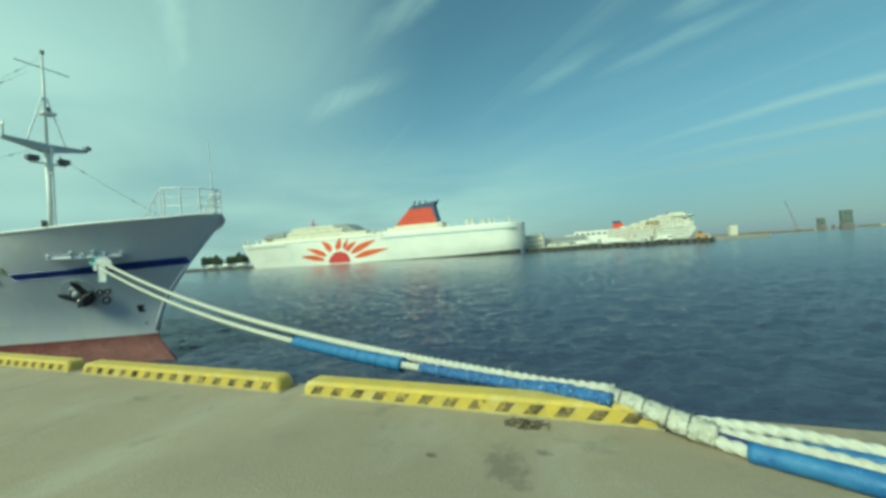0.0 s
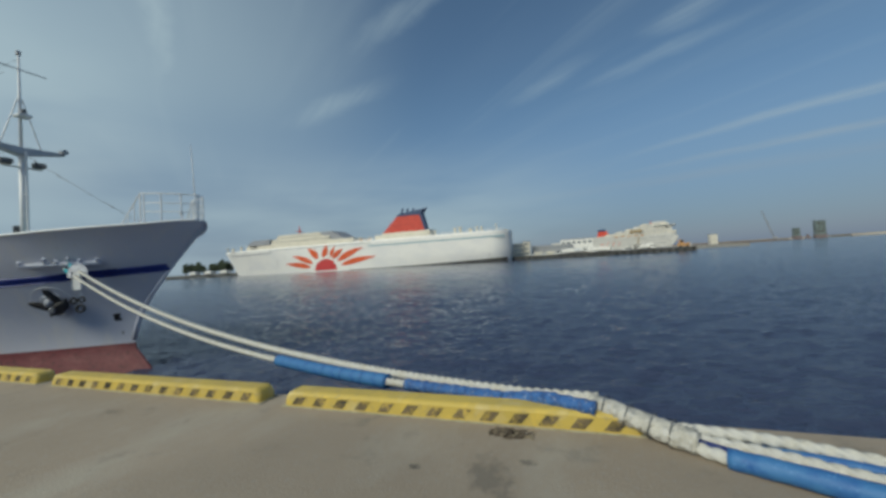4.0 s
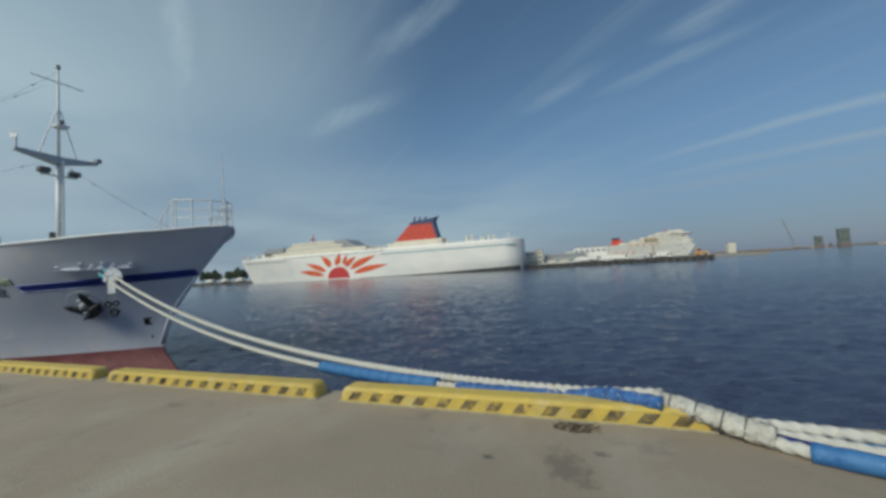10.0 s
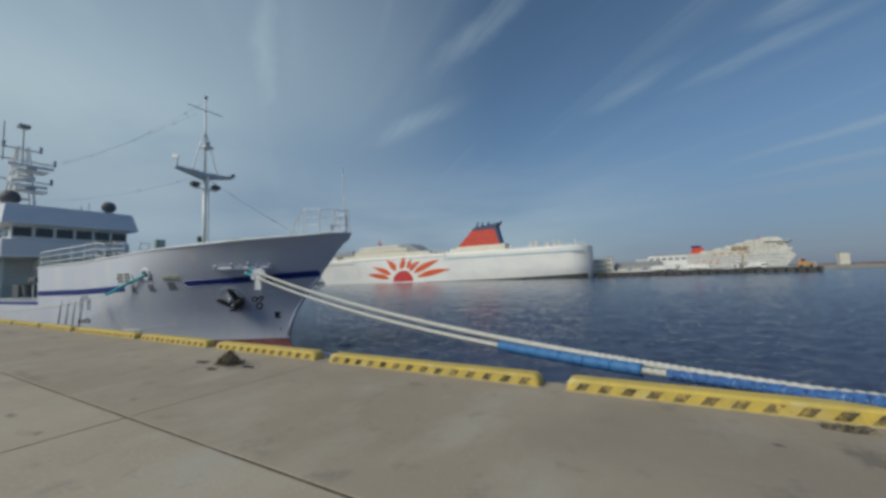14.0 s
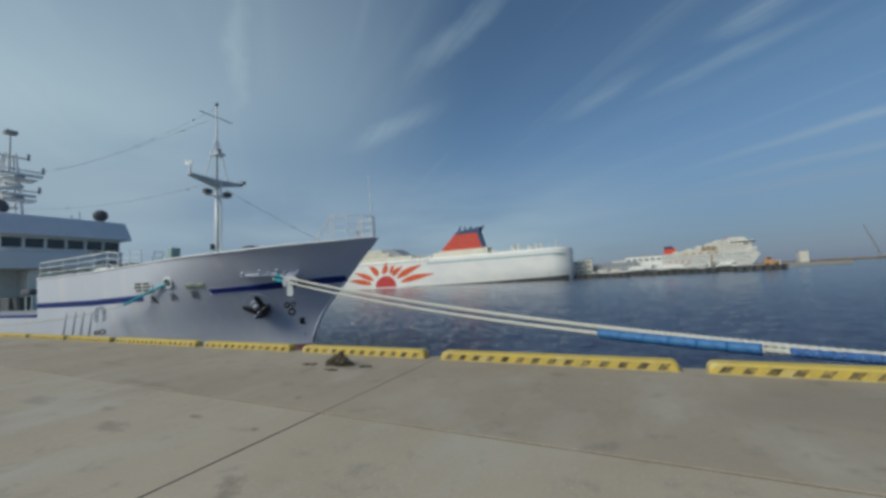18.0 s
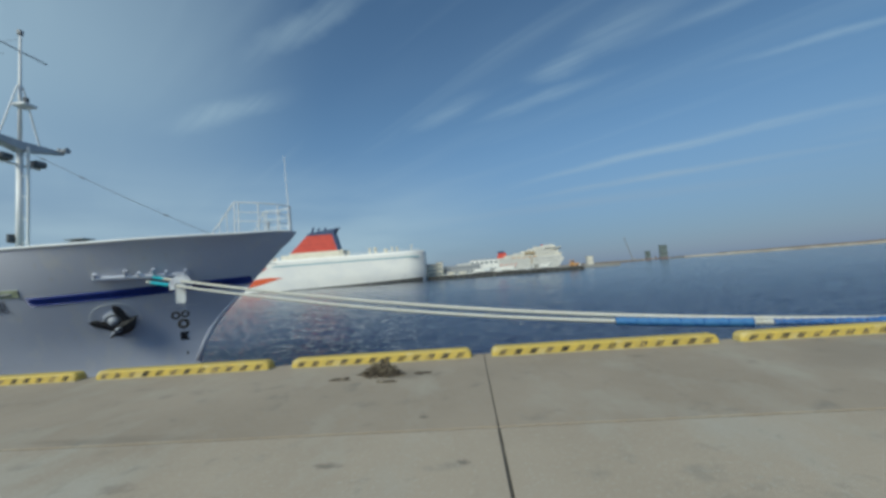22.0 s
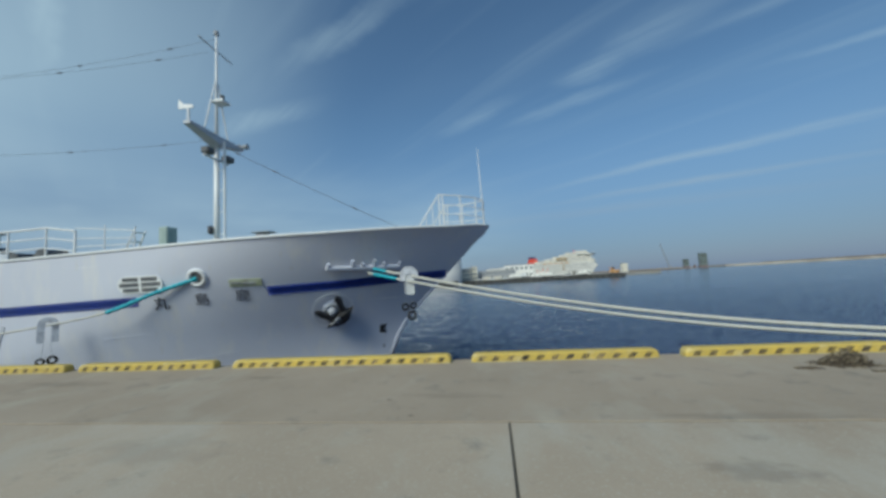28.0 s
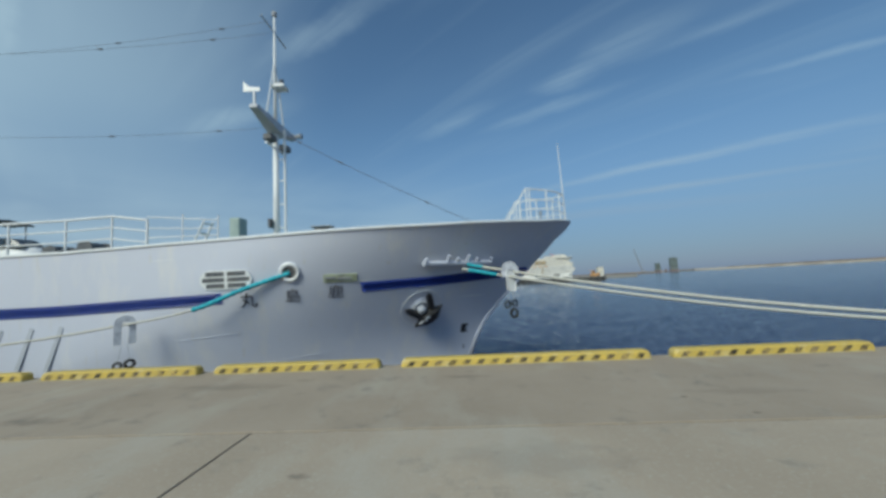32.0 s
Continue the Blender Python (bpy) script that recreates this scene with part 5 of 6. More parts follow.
def curve(ctrl, n=10):
    """A smooth line through a few control points."""
    P = [Vector(p) for p in ctrl]
    P = [P[0] * 2 - P[1]] + P + [P[-1] * 2 - P[-2]]
    out = []
    for i in range(1, len(P) - 2):
        for k in range(n):
            u = k / n
            a, b, c, d = P[i - 1], P[i], P[i + 1], P[i + 2]
            out.append(0.5 * ((2 * b) + (c - a) * u + (2 * a - 5 * b + 4 * c - d) * u * u + (3 * b - a - 3 * c + d) * u ** 3))
    return out + [P[-2]]


LEAD, SHORE = Vector((-19.75, 9.72, 2.36)), Vector((1.20, 3.64, 0.195))
# how far the ropes hang, as the vessel ranges on them: seconds, metres
SAG = [(0, 0.60), (1, 0.60), (2, 0.70), (3.2, 0.76), (4.5, 0.86), (6, 0.98), (7, 1.02), (9, 0.98), (11, 0.92), (12, 0.83), (13, 0.68), (14.2, 0.54), (15.5, 0.45), (17.5, 0.42), (19, 0.43), (20, 0.44), (21, 0.47), (22, 0.50), (23, 0.60), (24.5, 0.76), (26.5, 0.95), (28, 1.04), (29.5, 1.04), (32, 0.98)]
# how the vessel ranges at her berth: seconds, metres ahead and away from the quay
RANGE = [(0, -0.02, 0.07), (2.5, -0.04, 0.07), (4.5, -0.02, 0.06), (6, 0.07, 0.02), (8, 0.14, -0.01), (10, 0.12, -0.02), (12, 0.10, -0.03), (13.5, 0.04, -0.02), (15.5, -0.16, 0.10), (17.5, -0.27, 0.13), (19.5, -0.30, 0.17), (21, -0.22, 0.17), (22.5, -0.16, 0.16), (24, -0.02, 0.04), (26.5, 0.10, -0.10), (28.5, 0.20, -0.22), (30.5, 0.21, -0.26), (32, 0.19, -0.30)]
MOVING = []


def ranged(t):
    for (t0, x0, y0), (t1, x1, y1) in zip(RANGE, RANGE[1:]):
        if t <= t1:
            u = max(0.0, (t - t0) / (t1 - t0))
            return Vector((x0 + (x1 - x0) * u, y0 + (y1 - y0) * u, 0))
    return Vector((RANGE[-1][1], RANGE[-1][2], 0))


def rope_point(f, sag, off, t):
    f2 = min(1.0, f)
    p = (LEAD + ranged(t)).lerp(SHORE, f) + Vector(off)
    p.z -= 0.06 * f2 * f2 if off[1] > 0 else 0.14 * (1 - f2) ** 3
    p.z -= sag * 4 * f2 * (1 - f2) * (0.72 + 0.42 * f2)
    if off[1] < 0:
        # the lower rope lies on the kerb before it enters the canvas
        p.y -= 0.11 * min(1.0, max(0.0, (f - 0.935) / 0.065))
        p.z = max(p.z, min(0.210, 0.210 - 0.8 * (p.y - 3.68)))
    else:
        p.z = max(p.z, min(0.215, 0.215 - 0.5 * (p.y - 3.78)))
    return p


def piece_pose(a, b):
    d = b - a
    x = d.normalized()
    y = Vector((0, 0, 1)).cross(x).normalized()
    m = Matrix((x, y, x.cross(y))).transposed().to_4x4()
    m.translation = (a + b) / 2
    return m


def hanging_rope(label, off, less, r, sleeves):
    """A laid rope in rigid pieces, each with its own poses as the sag changes. sleeves: (from, to, radius, material, name)."""
    t = thing("mooring_rope", pose(0, 0, 0), label, "rope", "mooring ropes")
    N = 30
    total = (SHORE - LEAD).length
    seg = total / N
    turns = round(seg * 3.0 * 3) / 3 / seg
    bm = bmesh.new()
    m = 84
    tube(bm, [(-seg * 0.505 + seg * 1.01 * k / m, 0, 0) for k in range(m + 1)], r, n=14, twist=(3, 0.30, turns))
    first = part("rope_piece", bm, M_ROPE, t, smooth=True)
    for k in range(N):
        o = first if k == 0 else share("rope_piece", first, t, Matrix())
        MOVING.append((o, k / N, (k + 1) / N, off, less))
    for f0, f1, rr, material, name in sleeves:
        n = max(1, round((f1 - f0) * 50))
        for k in range(n):
            a, b = f0 + (f1 - f0) * k / n, f0 + (f1 - f0) * (k + 1) / n
            w = total * (b - a)
            bm = bmesh.new()
            random.seed(k + int(f0 * 100))
            q = 10
            tube(bm, [(-w * 0.515 + w * 1.03 * i / q, 0, 0) for i in range(q + 1)], [rr * (1 + (0.05 if rr > 0.07 else 0.10) * math.sin(i * 2.1 + k) + (0.05 if rr > 0.07 else 0.16) * (random.random() - 0.5)) for i in range(q + 1)], n=14)
            o = part(name, bm, material, t, smooth=True)
            MOVING.append((o, a, b, off, less))
    return t


hanging_rope("thick white laid mooring rope from bow to quay", (0.02, 0.10, 0.05), 0.06, 0.048, ((0.0, 0.035, 0.062, M_TEAL, "teal_sleeve"),))
hanging_rope("white mooring rope with blue chafe sleeves", (-0.02, -0.04, -0.005), -0.065, 0.044, ((0.012, 0.06, 0.062, M_TEAL, "teal_sleeve"), (0.757, 0.877, 0.096, M_SLEEVE, "blue_sleeve"), (0.893, 1.0, 0.070, M_ROUGH, "rough_sleeve")))


def build_shore_ropes():
    # canvas wrapped round the ropes where they cross the kerb
    c = thing("canvas_wrap", pose(0, 0, 0), "dirty white canvas wrapped round mooring ropes", "canvas")
    line = curve([(1.14, 3.66, 0.205), (1.32, 3.57, 0.185), (1.52, 3.47, 0.145), (1.72, 3.37, 0.105), (1.92, 3.27, 0.085)], 26)
    random.seed(5)
    bm = bmesh.new()
    rings = []
    for i, p in enumerate(line):
        d = (line[min(i + 1, len(line) - 1)] - line[max(i - 1, 0)]).normalized()
        side = d.cross(Vector((0, 0, 1))).normalized()
        top = side.cross(d)
        fr = i / (len(line) - 1)
        ringv = []
        for k in range(30):
            a = 2 * math.pi * k / 30
            rr = (0.084 + 0.018 * fr) * (1 - 0.22 * (1 - min(1.0, abs(noise.noise(Vector((i * 0.11 + math.cos(a), math.sin(a) * 2.2, 4.0)))) * 4)) + 0.17 * noise.noise(Vector((i * 0.19, math.cos(a) * 1.3, math.sin(a) * 1.3))) + 0.13 * abs(noise.noise(Vector((i * 0.27 + 2 * math.sin(a), math.cos(a) * 1.8, math.sin(a) * 1.8)))) + 0.05 * noise.noise(Vector((i * 0.6, math.cos(a) * 4, math.sin(a) * 4))))
            if any(abs(fr - q) < 0.02 for q in (0.2, 0.42, 0.63, 0.8)):
                rr *= 0.96
            ringv.append(bm.verts.new(p + side * rr * 1.15 * math.cos(a) + top * rr * 0.85 * math.sin(a)))
        rings.append(ringv)
    for i in range(len(rings) - 1):
        for k in range(30):
            bm.faces.new((rings[i][k], rings[i][(k + 1) % 30], rings[i + 1][(k + 1) % 30], rings[i + 1][k]))
    bm.faces.new(rings[0][::-1]); bm.faces.new(rings[-1])
    part("canvas", bm, M_CANVAS, c, smooth=True)
    for q in (0.2, 0.42, 0.63, 0.8):
        p = line[int(q * (len(line) - 1))]
        d = (line[int(q * (len(line) - 1)) + 1] - p).normalized()
        part("lashing", ring(bmesh.new(), p, 0.096 + 0.02 * q, 0.005, d, 24, 5), M_DGREY, c)
    # ropes that run on along the quay
    runs = (("white mooring rope lying on the quay", 0.047, M_ROPE, ((1.74, 3.42, 0.12), (2.05, 3.38, 0.125), (2.46, 3.30, 0.125), (2.9, 3.13, 0.125), (3.9, 2.74, 0.12), (5.4, 2.14, 0.10)), True),
            ("white mooring rope lying on the quay", 0.047, M_ROPE, ((1.74, 3.35, 0.10), (2.0, 3.30, 0.085), (2.4, 3.18, 0.075), (2.8, 2.99, 0.07), (3.9, 2.55, 0.065), (5.4, 1.87, 0.05)), True),
            ("blue sleeved mooring rope on the quay", 0.042, M_SLEEVE, ((1.9, 3.36, 0.05), (2.2, 3.31, 0.05), (2.66, 3.16, 0.08), (3.2, 2.93, 0.09), (3.9, 2.64, 0.085), (5.4, 2.0, 0.08)), False),
            # navy rope; its outer length draws the shadow below the white rope
            ("thin navy blue rope and shadow line on the quay", 0.036, M_NAVYROPE_SHADE, ((1.80, 3.33, 0.09), (2.05, 3.21, 0.07), (2.3, 3.10, 0.06), (2.8, 2.93, 0.05), (3.9, 2.50, 0.05), (5.4, 1.8, 0.05)), False))
    for label, r, material, ctrl, laid in runs:
        t = thing("mooring_rope", pose(0, 0, 0), label, "rope", "mooring ropes")
        part("rope_run", tube(bmesh.new(), resample(curve(ctrl, 8), 0.011 if laid else 0.1), r * 0.92, n=14, twist=(3, 0.27, 3.1) if laid else None), material, t, smooth=True)
    t = thing("mooring_rope", pose(0, 0, 0), "short white rope end in a thick blue sleeve", "rope", "mooring ropes")
    ctrl = ((1.72, 3.30, 0.075), (1.88, 3.24, 0.055), (2.06, 3.11, 0.06), (2.48, 2.90, 0.075), (3.5, 2.42, 0.075), (4.9, 1.75, 0.075))
    part("rope_run", tube(bmesh.new(), resample(curve(ctrl, 8)[:19], 0.011), 0.046, n=14, twist=(3, 0.27, 3.1)), M_ROPE, t, smooth=True)
    pts = resample(curve(ctrl, 8)[16:], 0.12)
    part("blue_sleeve", tube(bmesh.new(), pts, [0.074 * (1 + 0.04 * math.sin(k * 1.7)) for k in range(len(pts))], n=14), M_SLEEVE, t, smooth=True)


build_shore_ropes()


def rat_guard(name, m, label, drops, R=0.30, leg=0.38, slot=0.09):
    """A rounded plate with a slot for the rope, and rubber rings hung under it. The plate faces its own x."""
    t = thing(name, m, label, "rat guard", "rat guards")
    pts = []
    for k in range(13):
        a = math.pi * k / 12
        pts.append((0, R * math.cos(a), R * math.sin(a)))
    pts += [(0, -R, -leg), (0, -slot, -leg), (0, -slot, 0.0)] + [(0, -slot * math.cos(math.pi * k / 6), slot * math.sin(math.pi * k / 6)) for k in range(1, 6)] + [(0, slot, 0.0), (0, slot, -leg), (0, R, -leg)]
    part("plate", plate_along(pts, 0.03, (1, 0, 0)), M_GUARD, t)
    for y, z, r in drops:
        part("cord", rods(((0.02, y * 0.5, -leg), (0.02, y, z), 0.008), n=5), M_STEEL, t)
        part("rubber_ring", ring(bmesh.new(), (0.02, y, z - r), r, r * 0.38, (1, 0, 0), 18, 8), M_TYRE, t, smooth=True)
    return t


def plate_along(pts, thick, axis):
    bm = bmesh.new()
    return plate(bm, pts, thick, axis)


def guard_leg(t):
    part("leg", boxed(0.05, 0.08, -0.18, 0.16, -0.70, 0.05, 0.06, 2), M_WHITE, t, "white narrow guard leg")


bow_guard = rat_guard("rat_guard", pose(-18.05, 9.30, 2.02, 0, 0, -62), "white rat guard plate round the bow ropes", ((-0.18, -1.05, 0.11), (0.12, -1.03, 0.10), (0.06, -1.35, 0.14)), R=0.36, leg=0.20, slot=0.03)
guard_leg(bow_guard)
spring_guard = rat_guard("rat_guard", pose(-29.9, 6.38, 1.0, 0, 0, -42), "grey rat guard plate round the spring rope", ((-0.16, -1.12, 0.09), (0.12, -1.08, 0.11)), R=0.26, leg=0.60, slot=0.08)


def build_spring_rope():
    t = thing("mooring_rope", pose(0, 0, 0), "thin white spring rope with teal sleeve at the hawse", "rope", "mooring ropes")
    ctrl = (tuple(SHIP @ hull_point(-10.5, 2.32, 0.02)[0]), (-26.75, 7.15, 1.84), (-28.05, 6.72, 1.30), (-29.9, 6.36, 0.98), (-33, 5.6, 0.62), (-38, 4.6, 0.36), (-43.5, 3.4, 0.35))
    pts = curve(ctrl, 10)
    part("rope_run", tube(bmesh.new(), resample(pts, 0.08), 0.034, n=8), M_ROPE, t, smooth=True)
    part("teal_sleeve", tube(bmesh.new(), resample(pts[:21], 0.05), [0.07 + 0.009 * math.sin(k * 1.3) for k in range(len(resample(pts[:21], 0.05)))], n=12), M_TEAL, t, smooth=True)
    for k, x in enumerate((-43.6, -58.0)):
        b = thing("bollard", pose(x, 2.95, 0), "rusty dark iron mooring bollard on the quay", "bollard", "bollards")
        bm = bmesh.new()
        rod(bm, (0, 0, 0), (0, 0, 0.06), 0.38, n=20); rod(bm, (0, 0, 0.06), (0, 0, 0.42), 0.22, 0.18, n=20)
        part("post", bm, M_RUST, b, smooth=False)
        bm = bmesh.new()
        rod(bm, (-0.32, 0, 0.48), (0.32, 0, 0.48), 0.13, n=14)
        part("horn", bm, M_RUST, b)
    return t


spring = build_spring_rope()


# ---- dried weed on the quay ----
def weed_heap(x, y, w, d, h, n, label, seed):
    """Tangled dry strands: several low tufts of uneven height, with loose ends round them."""
    t = thing("weed_heap", pose(x, y, 0), label, "seaweed")
    rnd = random.Random(seed)
    tufts = [(rnd.uniform(-0.36, 0.36) * w, rnd.uniform(-0.34, 0.34) * d, h * rnd.uniform(0.25, 0.75)) for k in range(7)] + [(-0.20 * w, 0.05 * d, 0.8 * h), (-0.02 * w, 0.10 * d, h), (0.16 * w, -0.08 * d, 0.9 * h)]
    bm, straw = bmesh.new(), bmesh.new()
    for k in range(n):
        cx, cy, ch = tufts[k % len(tufts)]
        loose = rnd.random() < 0.16
        a, q = rnd.uniform(0, 2 * math.pi), rnd.random() ** 0.7
        rad = (0.45 if loose else 0.25)
        px, py = cx + math.cos(a) * q * w * rad, cy + math.sin(a) * q * d * rad
        hz = 0.012 if loose else ch * max(0.0, 1 - q ** 1.6)
        turn, l = rnd.uniform(0, 2 * math.pi), rnd.uniform(0.07, 0.26)
        rise = 0.0 if loose else rnd.uniform(-0.9, 0.9) * ch
        bend, pts = rnd.uniform(-1.6, 1.6), []
        for i in range(6):
            u = i / 5 - 0.5
            pts.append((px + math.cos(turn + bend * u) * l * u + rnd.uniform(-0.012, 0.012), py + math.sin(turn + bend * u) * l * u * 0.8 + rnd.uniform(-0.012, 0.012), max(0.006, hz * (1 - u * u * 1.5) + rise * u + rnd.uniform(-0.02, 0.025) * min(1, h / 0.1))))
        f = rnd.uniform(0.6, 1.15)
        tube(straw if rnd.random() < 0.3 else bm, pts, [0.003 * f, 0.007 * f, 0.010 * f, 0.009 * f, 0.006 * f, 0.002], n=5)
    part("weed", bm, M_WEED, t)
    part("pale_weed", straw, M_STRAW, t, "straw-coloured dry strands")
    if h > 0.08:
        bm = bmesh.new()
        for cx, cy, ch in tufts:
            bmesh.ops.create_icosphere(bm, subdivisions=2, radius=1, matrix=Matrix.Translation((cx, cy, 0)) @ Matrix.Diagonal((rnd.uniform(0.05, 0.10), rnd.uniform(0.04, 0.08), ch * rnd.uniform(0.5, 0.75), 1)))
        for v in bm.verts:
            v.co += Vector((0, 0, 0.03 * noise.noise(v.co * 9))) + 0.03 * Vector((noise.noise(v.co * 14), noise.noise(v.co * 14 + Vector((5, 0, 0))), 0))
        part("clump", bm, M_WEED, t)


weed_heap(-8.97, 2.57, 0.64, 0.46, 0.25, 560, "heap of dried brown seaweed on the quay", 3)
weed_heap(-9.68, 2.44, 0.34, 0.14, 0.035, 16, "scrap of dried brown seaweed", 4)
weed_heap(-8.28, 2.54, 0.30, 0.12, 0.035, 14, "scrap of dried brown seaweed", 5)
weed_heap(-8.85, 2.14, 0.34, 0.10, 0.03, 16, "scrap of dried brown seaweed", 6)
weed_heap(0.45, 3.28, 0.42, 0.13, 0.04, 95, "flat patch of dried dark seaweed by the kerb", 7)


# ---- ferry across the basin ----
# local axes: x toward the ferry's stern, y away from the viewer, z up; origin at the near bow
FERRY = Matrix.Translation((-37.3 - 266.0, 248.8, WL)) @ pose(0, 0, 0, 0, 0, 0.68)
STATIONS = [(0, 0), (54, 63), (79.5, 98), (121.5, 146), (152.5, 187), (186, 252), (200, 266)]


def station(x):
    """Length along the ship from its drawn x, stretched most forward to fit the outline seen from the quay."""
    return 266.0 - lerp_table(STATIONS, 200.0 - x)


def build_sun_ferry():
    f = thing("sun_ferry", FERRY, "large white car ferry with red sun emblem on its side", "ferry")
    W, L, H = 27.0, 200.0, 21.0

    def hb(x, z):
        k = 1 - z / H
        x0 = 14 * k
        u = max(0, (x - x0) / (45 + 20 * k))
        return W / 2 * (1 - (1 - min(1, u)) ** 2.0)

    def hull_b(x, z):
        b = hb(x, z)
        if x > L - 6:
            b -= 2.0 * ((x - L + 6) / 6) ** 2
        if x > 95 and z < 7:
            b -= 3.0 * (1 - max(z, 0) / 7) ** 1.6 * ((x - 95) / 105)
        return b
    rows = []
    zs = (-1.5, 1.0, 4, 8, 12, 16, 19.5, H)
    for z in zs:
        row = []
        for k in range(30):
            x = 14 * (1 - z / H) + (L - 14 * (1 - z / H)) * (k / 29) ** 1.5
            row.append((x, hull_b(x, z) if k else 0.05))
        rows.append(row)
    bm = bmesh.new()
    for s in (-1, 1):
        loft(bm, [[(x, W / 2 + s * b, z) for x, b in (row if s < 0 else row[::-1])] for row, z in zip(rows, zs)])
    loft(bm, [[(L, W / 2 - rows[i][-1][1], z), (L, W / 2 + rows[i][-1][1], z)] for i, z in enumerate(zs)])
    vs = [bm.verts.new((x, W / 2 - b, H)) for x, b in rows[-1]] + [bm.verts.new((x, W / 2 + b, H)) for x, b in rows[-1][::-1]]
    bm.faces.new(vs)
    bmesh.ops.remove_doubles(bm, verts=bm.verts, dist=0.01)
    bmesh.ops.recalc_face_normals(bm, faces=bm.faces)
    hullf = part("hull", bm, M_FERRY, f, smooth=True)
    # thin dark waterline, widened aft to paint the shade under the counter
    bm = bmesh.new()
    loft(bm, [[(x, W / 2 - hull_b(x, q * (0.35 + 2.6 * (max(0, x - 110) / 89) ** 1.6)) - 0.14, -0.5 + q * (0.85 + 2.6 * (max(0, x - 110) / 89) ** 1.6)) for x in [96 + 103 * k / 30 for k in range(31)]] for q in (0.0, 0.5, 1.0)])
    part("boot_top", bm, M_PIER, f)
    part("side_line", boxed(112, 198, -0.1, 0.2, 16.6, 17.3), M_FTEAL, f)
    bm = bmesh.new()
    loft(bm, [[(x, W / 2 - hull_b(x, z) - 0.12, z) for x in [10 + 30 * k / 16 for k in range(17)]] for z in (16.8, 17.5)])
    part("bow_line", bm, M_FGREY, f)
    # emblem: a rising sun and its rays, on the flat side
    cx, cz = 200 - 121.5, 1.0
    def side(x, z, out):
        return (x, W / 2 - hull_b(x, max(z, 0)) - out, z)

    bm = bmesh.new()
    arc = [math.pi * k / 24 for k in range(25)]
    loft(bm, [[side(cx + 8.4 * q * math.cos(a), cz + 8.6 * q * math.sin(a), 0.25) for a in arc] for q in (0.02, 0.35, 0.7, 1.0)])
    part("emblem_sun", bm, M_FRED, f, "red half disc")
    for bx, bz, tx, tz, w, bend in ((-12.4, 2.9, -31, 6.4, 2.0, 1.6), (-10.6, 6.2, -25, 12.6, 2.0, 1.3), (-6.9, 9.6, -13.4, 17.6, 2.3, 2.8), (-2.6, 10.8, 0.2, 19.6, 2.1, 2.0),
            (4.0, 10.8, 7.4, 17.6, 1.5, -1.4), (5.8, 9.0, 14.4, 15.4, 1.9, -2.2), (9.8, 7.1, 30.2, 15.6, 2.3, -2.0), (13.0, 3.6, 39.5, 8.2, 2.1, -2.0)):
        base, tip = Vector((cx + bx * 0.92, 0, cz + bz * 0.92)), Vector((cx + tx, 0, cz + tz))
        d = (tip - base).normalized()
        nn = Vector((-d.z, 0, d.x))
        rows = []
        for k in range(13):
            v = k / 12
            c = base.lerp(tip, v) + nn * bend * (v * v - v) * 1.5
            w2 = 0.98 * w * max(0.02, math.sin(math.pi * v ** 0.72))
            rows.append([side(*(c + nn * w2).xz, 0.25), side(*(c - nn * w2).xz, 0.25)])
        bm = bmesh.new()
        loft(bm, rows)
        part("emblem_ray", bm, M_FORA, f)
    # upper works
    up = part("upper_deck", boxed(32, 100, 2, W - 2, H, H + 3.4, 0.3), M_CREAM, f)
    ac = part("accommodation", boxed(38, 80, 3, W - 3, H + 3.3, H + 6.8, 0.3), M_CREAM, f)
    bm = bmesh.new()
    loft(bm, [[(x0, 4, z), (x1, 4, z), (x1, W - 4, z), (x0, W - 4, z)] for x0, x1, z in ((41, 78, H + 6.7), (43, 72, H + 10.2))], close=True)
    br = part("bridge", bm, M_CREAM, f)
    bm = bmesh.new()
    loft(bm, [[(x0, 3.6, z), (x1, 3.6, z), (x1, W - 3.6, z), (x0, W - 3.6, z)] for x0, x1, z in ((78.2, 92, H + 3.4), (72.5, 82, H + 10.0))], close=True)
    part("sun_lounge", bm, M_GREY, f, "grey raked glass lounge")
    bm = bmesh.new()
    loft(bm, [[(x0, 1.5, z), (x1, 1.5, z), (x1, W - 1.5, z), (x0, W - 1.5, z)] for x0, x1, z in ((26, 39, H + 3.4), (30, 39, H + 7.6))], close=True)
    part("wheelhouse", bm, M_GREY, f, "grey raked wheelhouse front")
    part("fore_house", boxed(24, 33, 5, W - 5, H, H + 3.4, 0.3), M_CREAM, f)
    for k in range(22):
        o = part("cabin_window", boxed(-0.6, 0.6, -0.06, 0.1, -0.45, 0.45), M_HAZEGLASS, ac) if k == 0 else share("cabin_window", o0, ac, pose(33 + 2.3 * k, 3.0, H + 4.8))
        if k == 0:
            o0 = o
            o.location = (33, 3.0, H + 4.8)
    for k in range(16):
        share("cabin_window", o0, br, pose(43 + 2.3 * k, 4.0, H + 7.8))
    for k in range(40):
        share("cabin_window", o0, hullf, pose(40 + 1.9 * k, -0.02, H - 1.6))
    part("deck_structure", boxed(115, 148, 5, W - 5, H, H + 3.4, 0.3), M_CREAM, f)
    part("funnel_base", boxed(120, 150, 6, W - 6, H, H + 5, 0.4), M_CREAM, f)
    bm = bmesh.new()
    loft(bm, [[(x0, 6, z), (x1, 6, z), (x1, 12.5, z), (x0, 12.5, z)] for x0, x1, z in ((121, 147.5, H + 4.6), (130.5, 144.0, H + 16.5))], close=True)
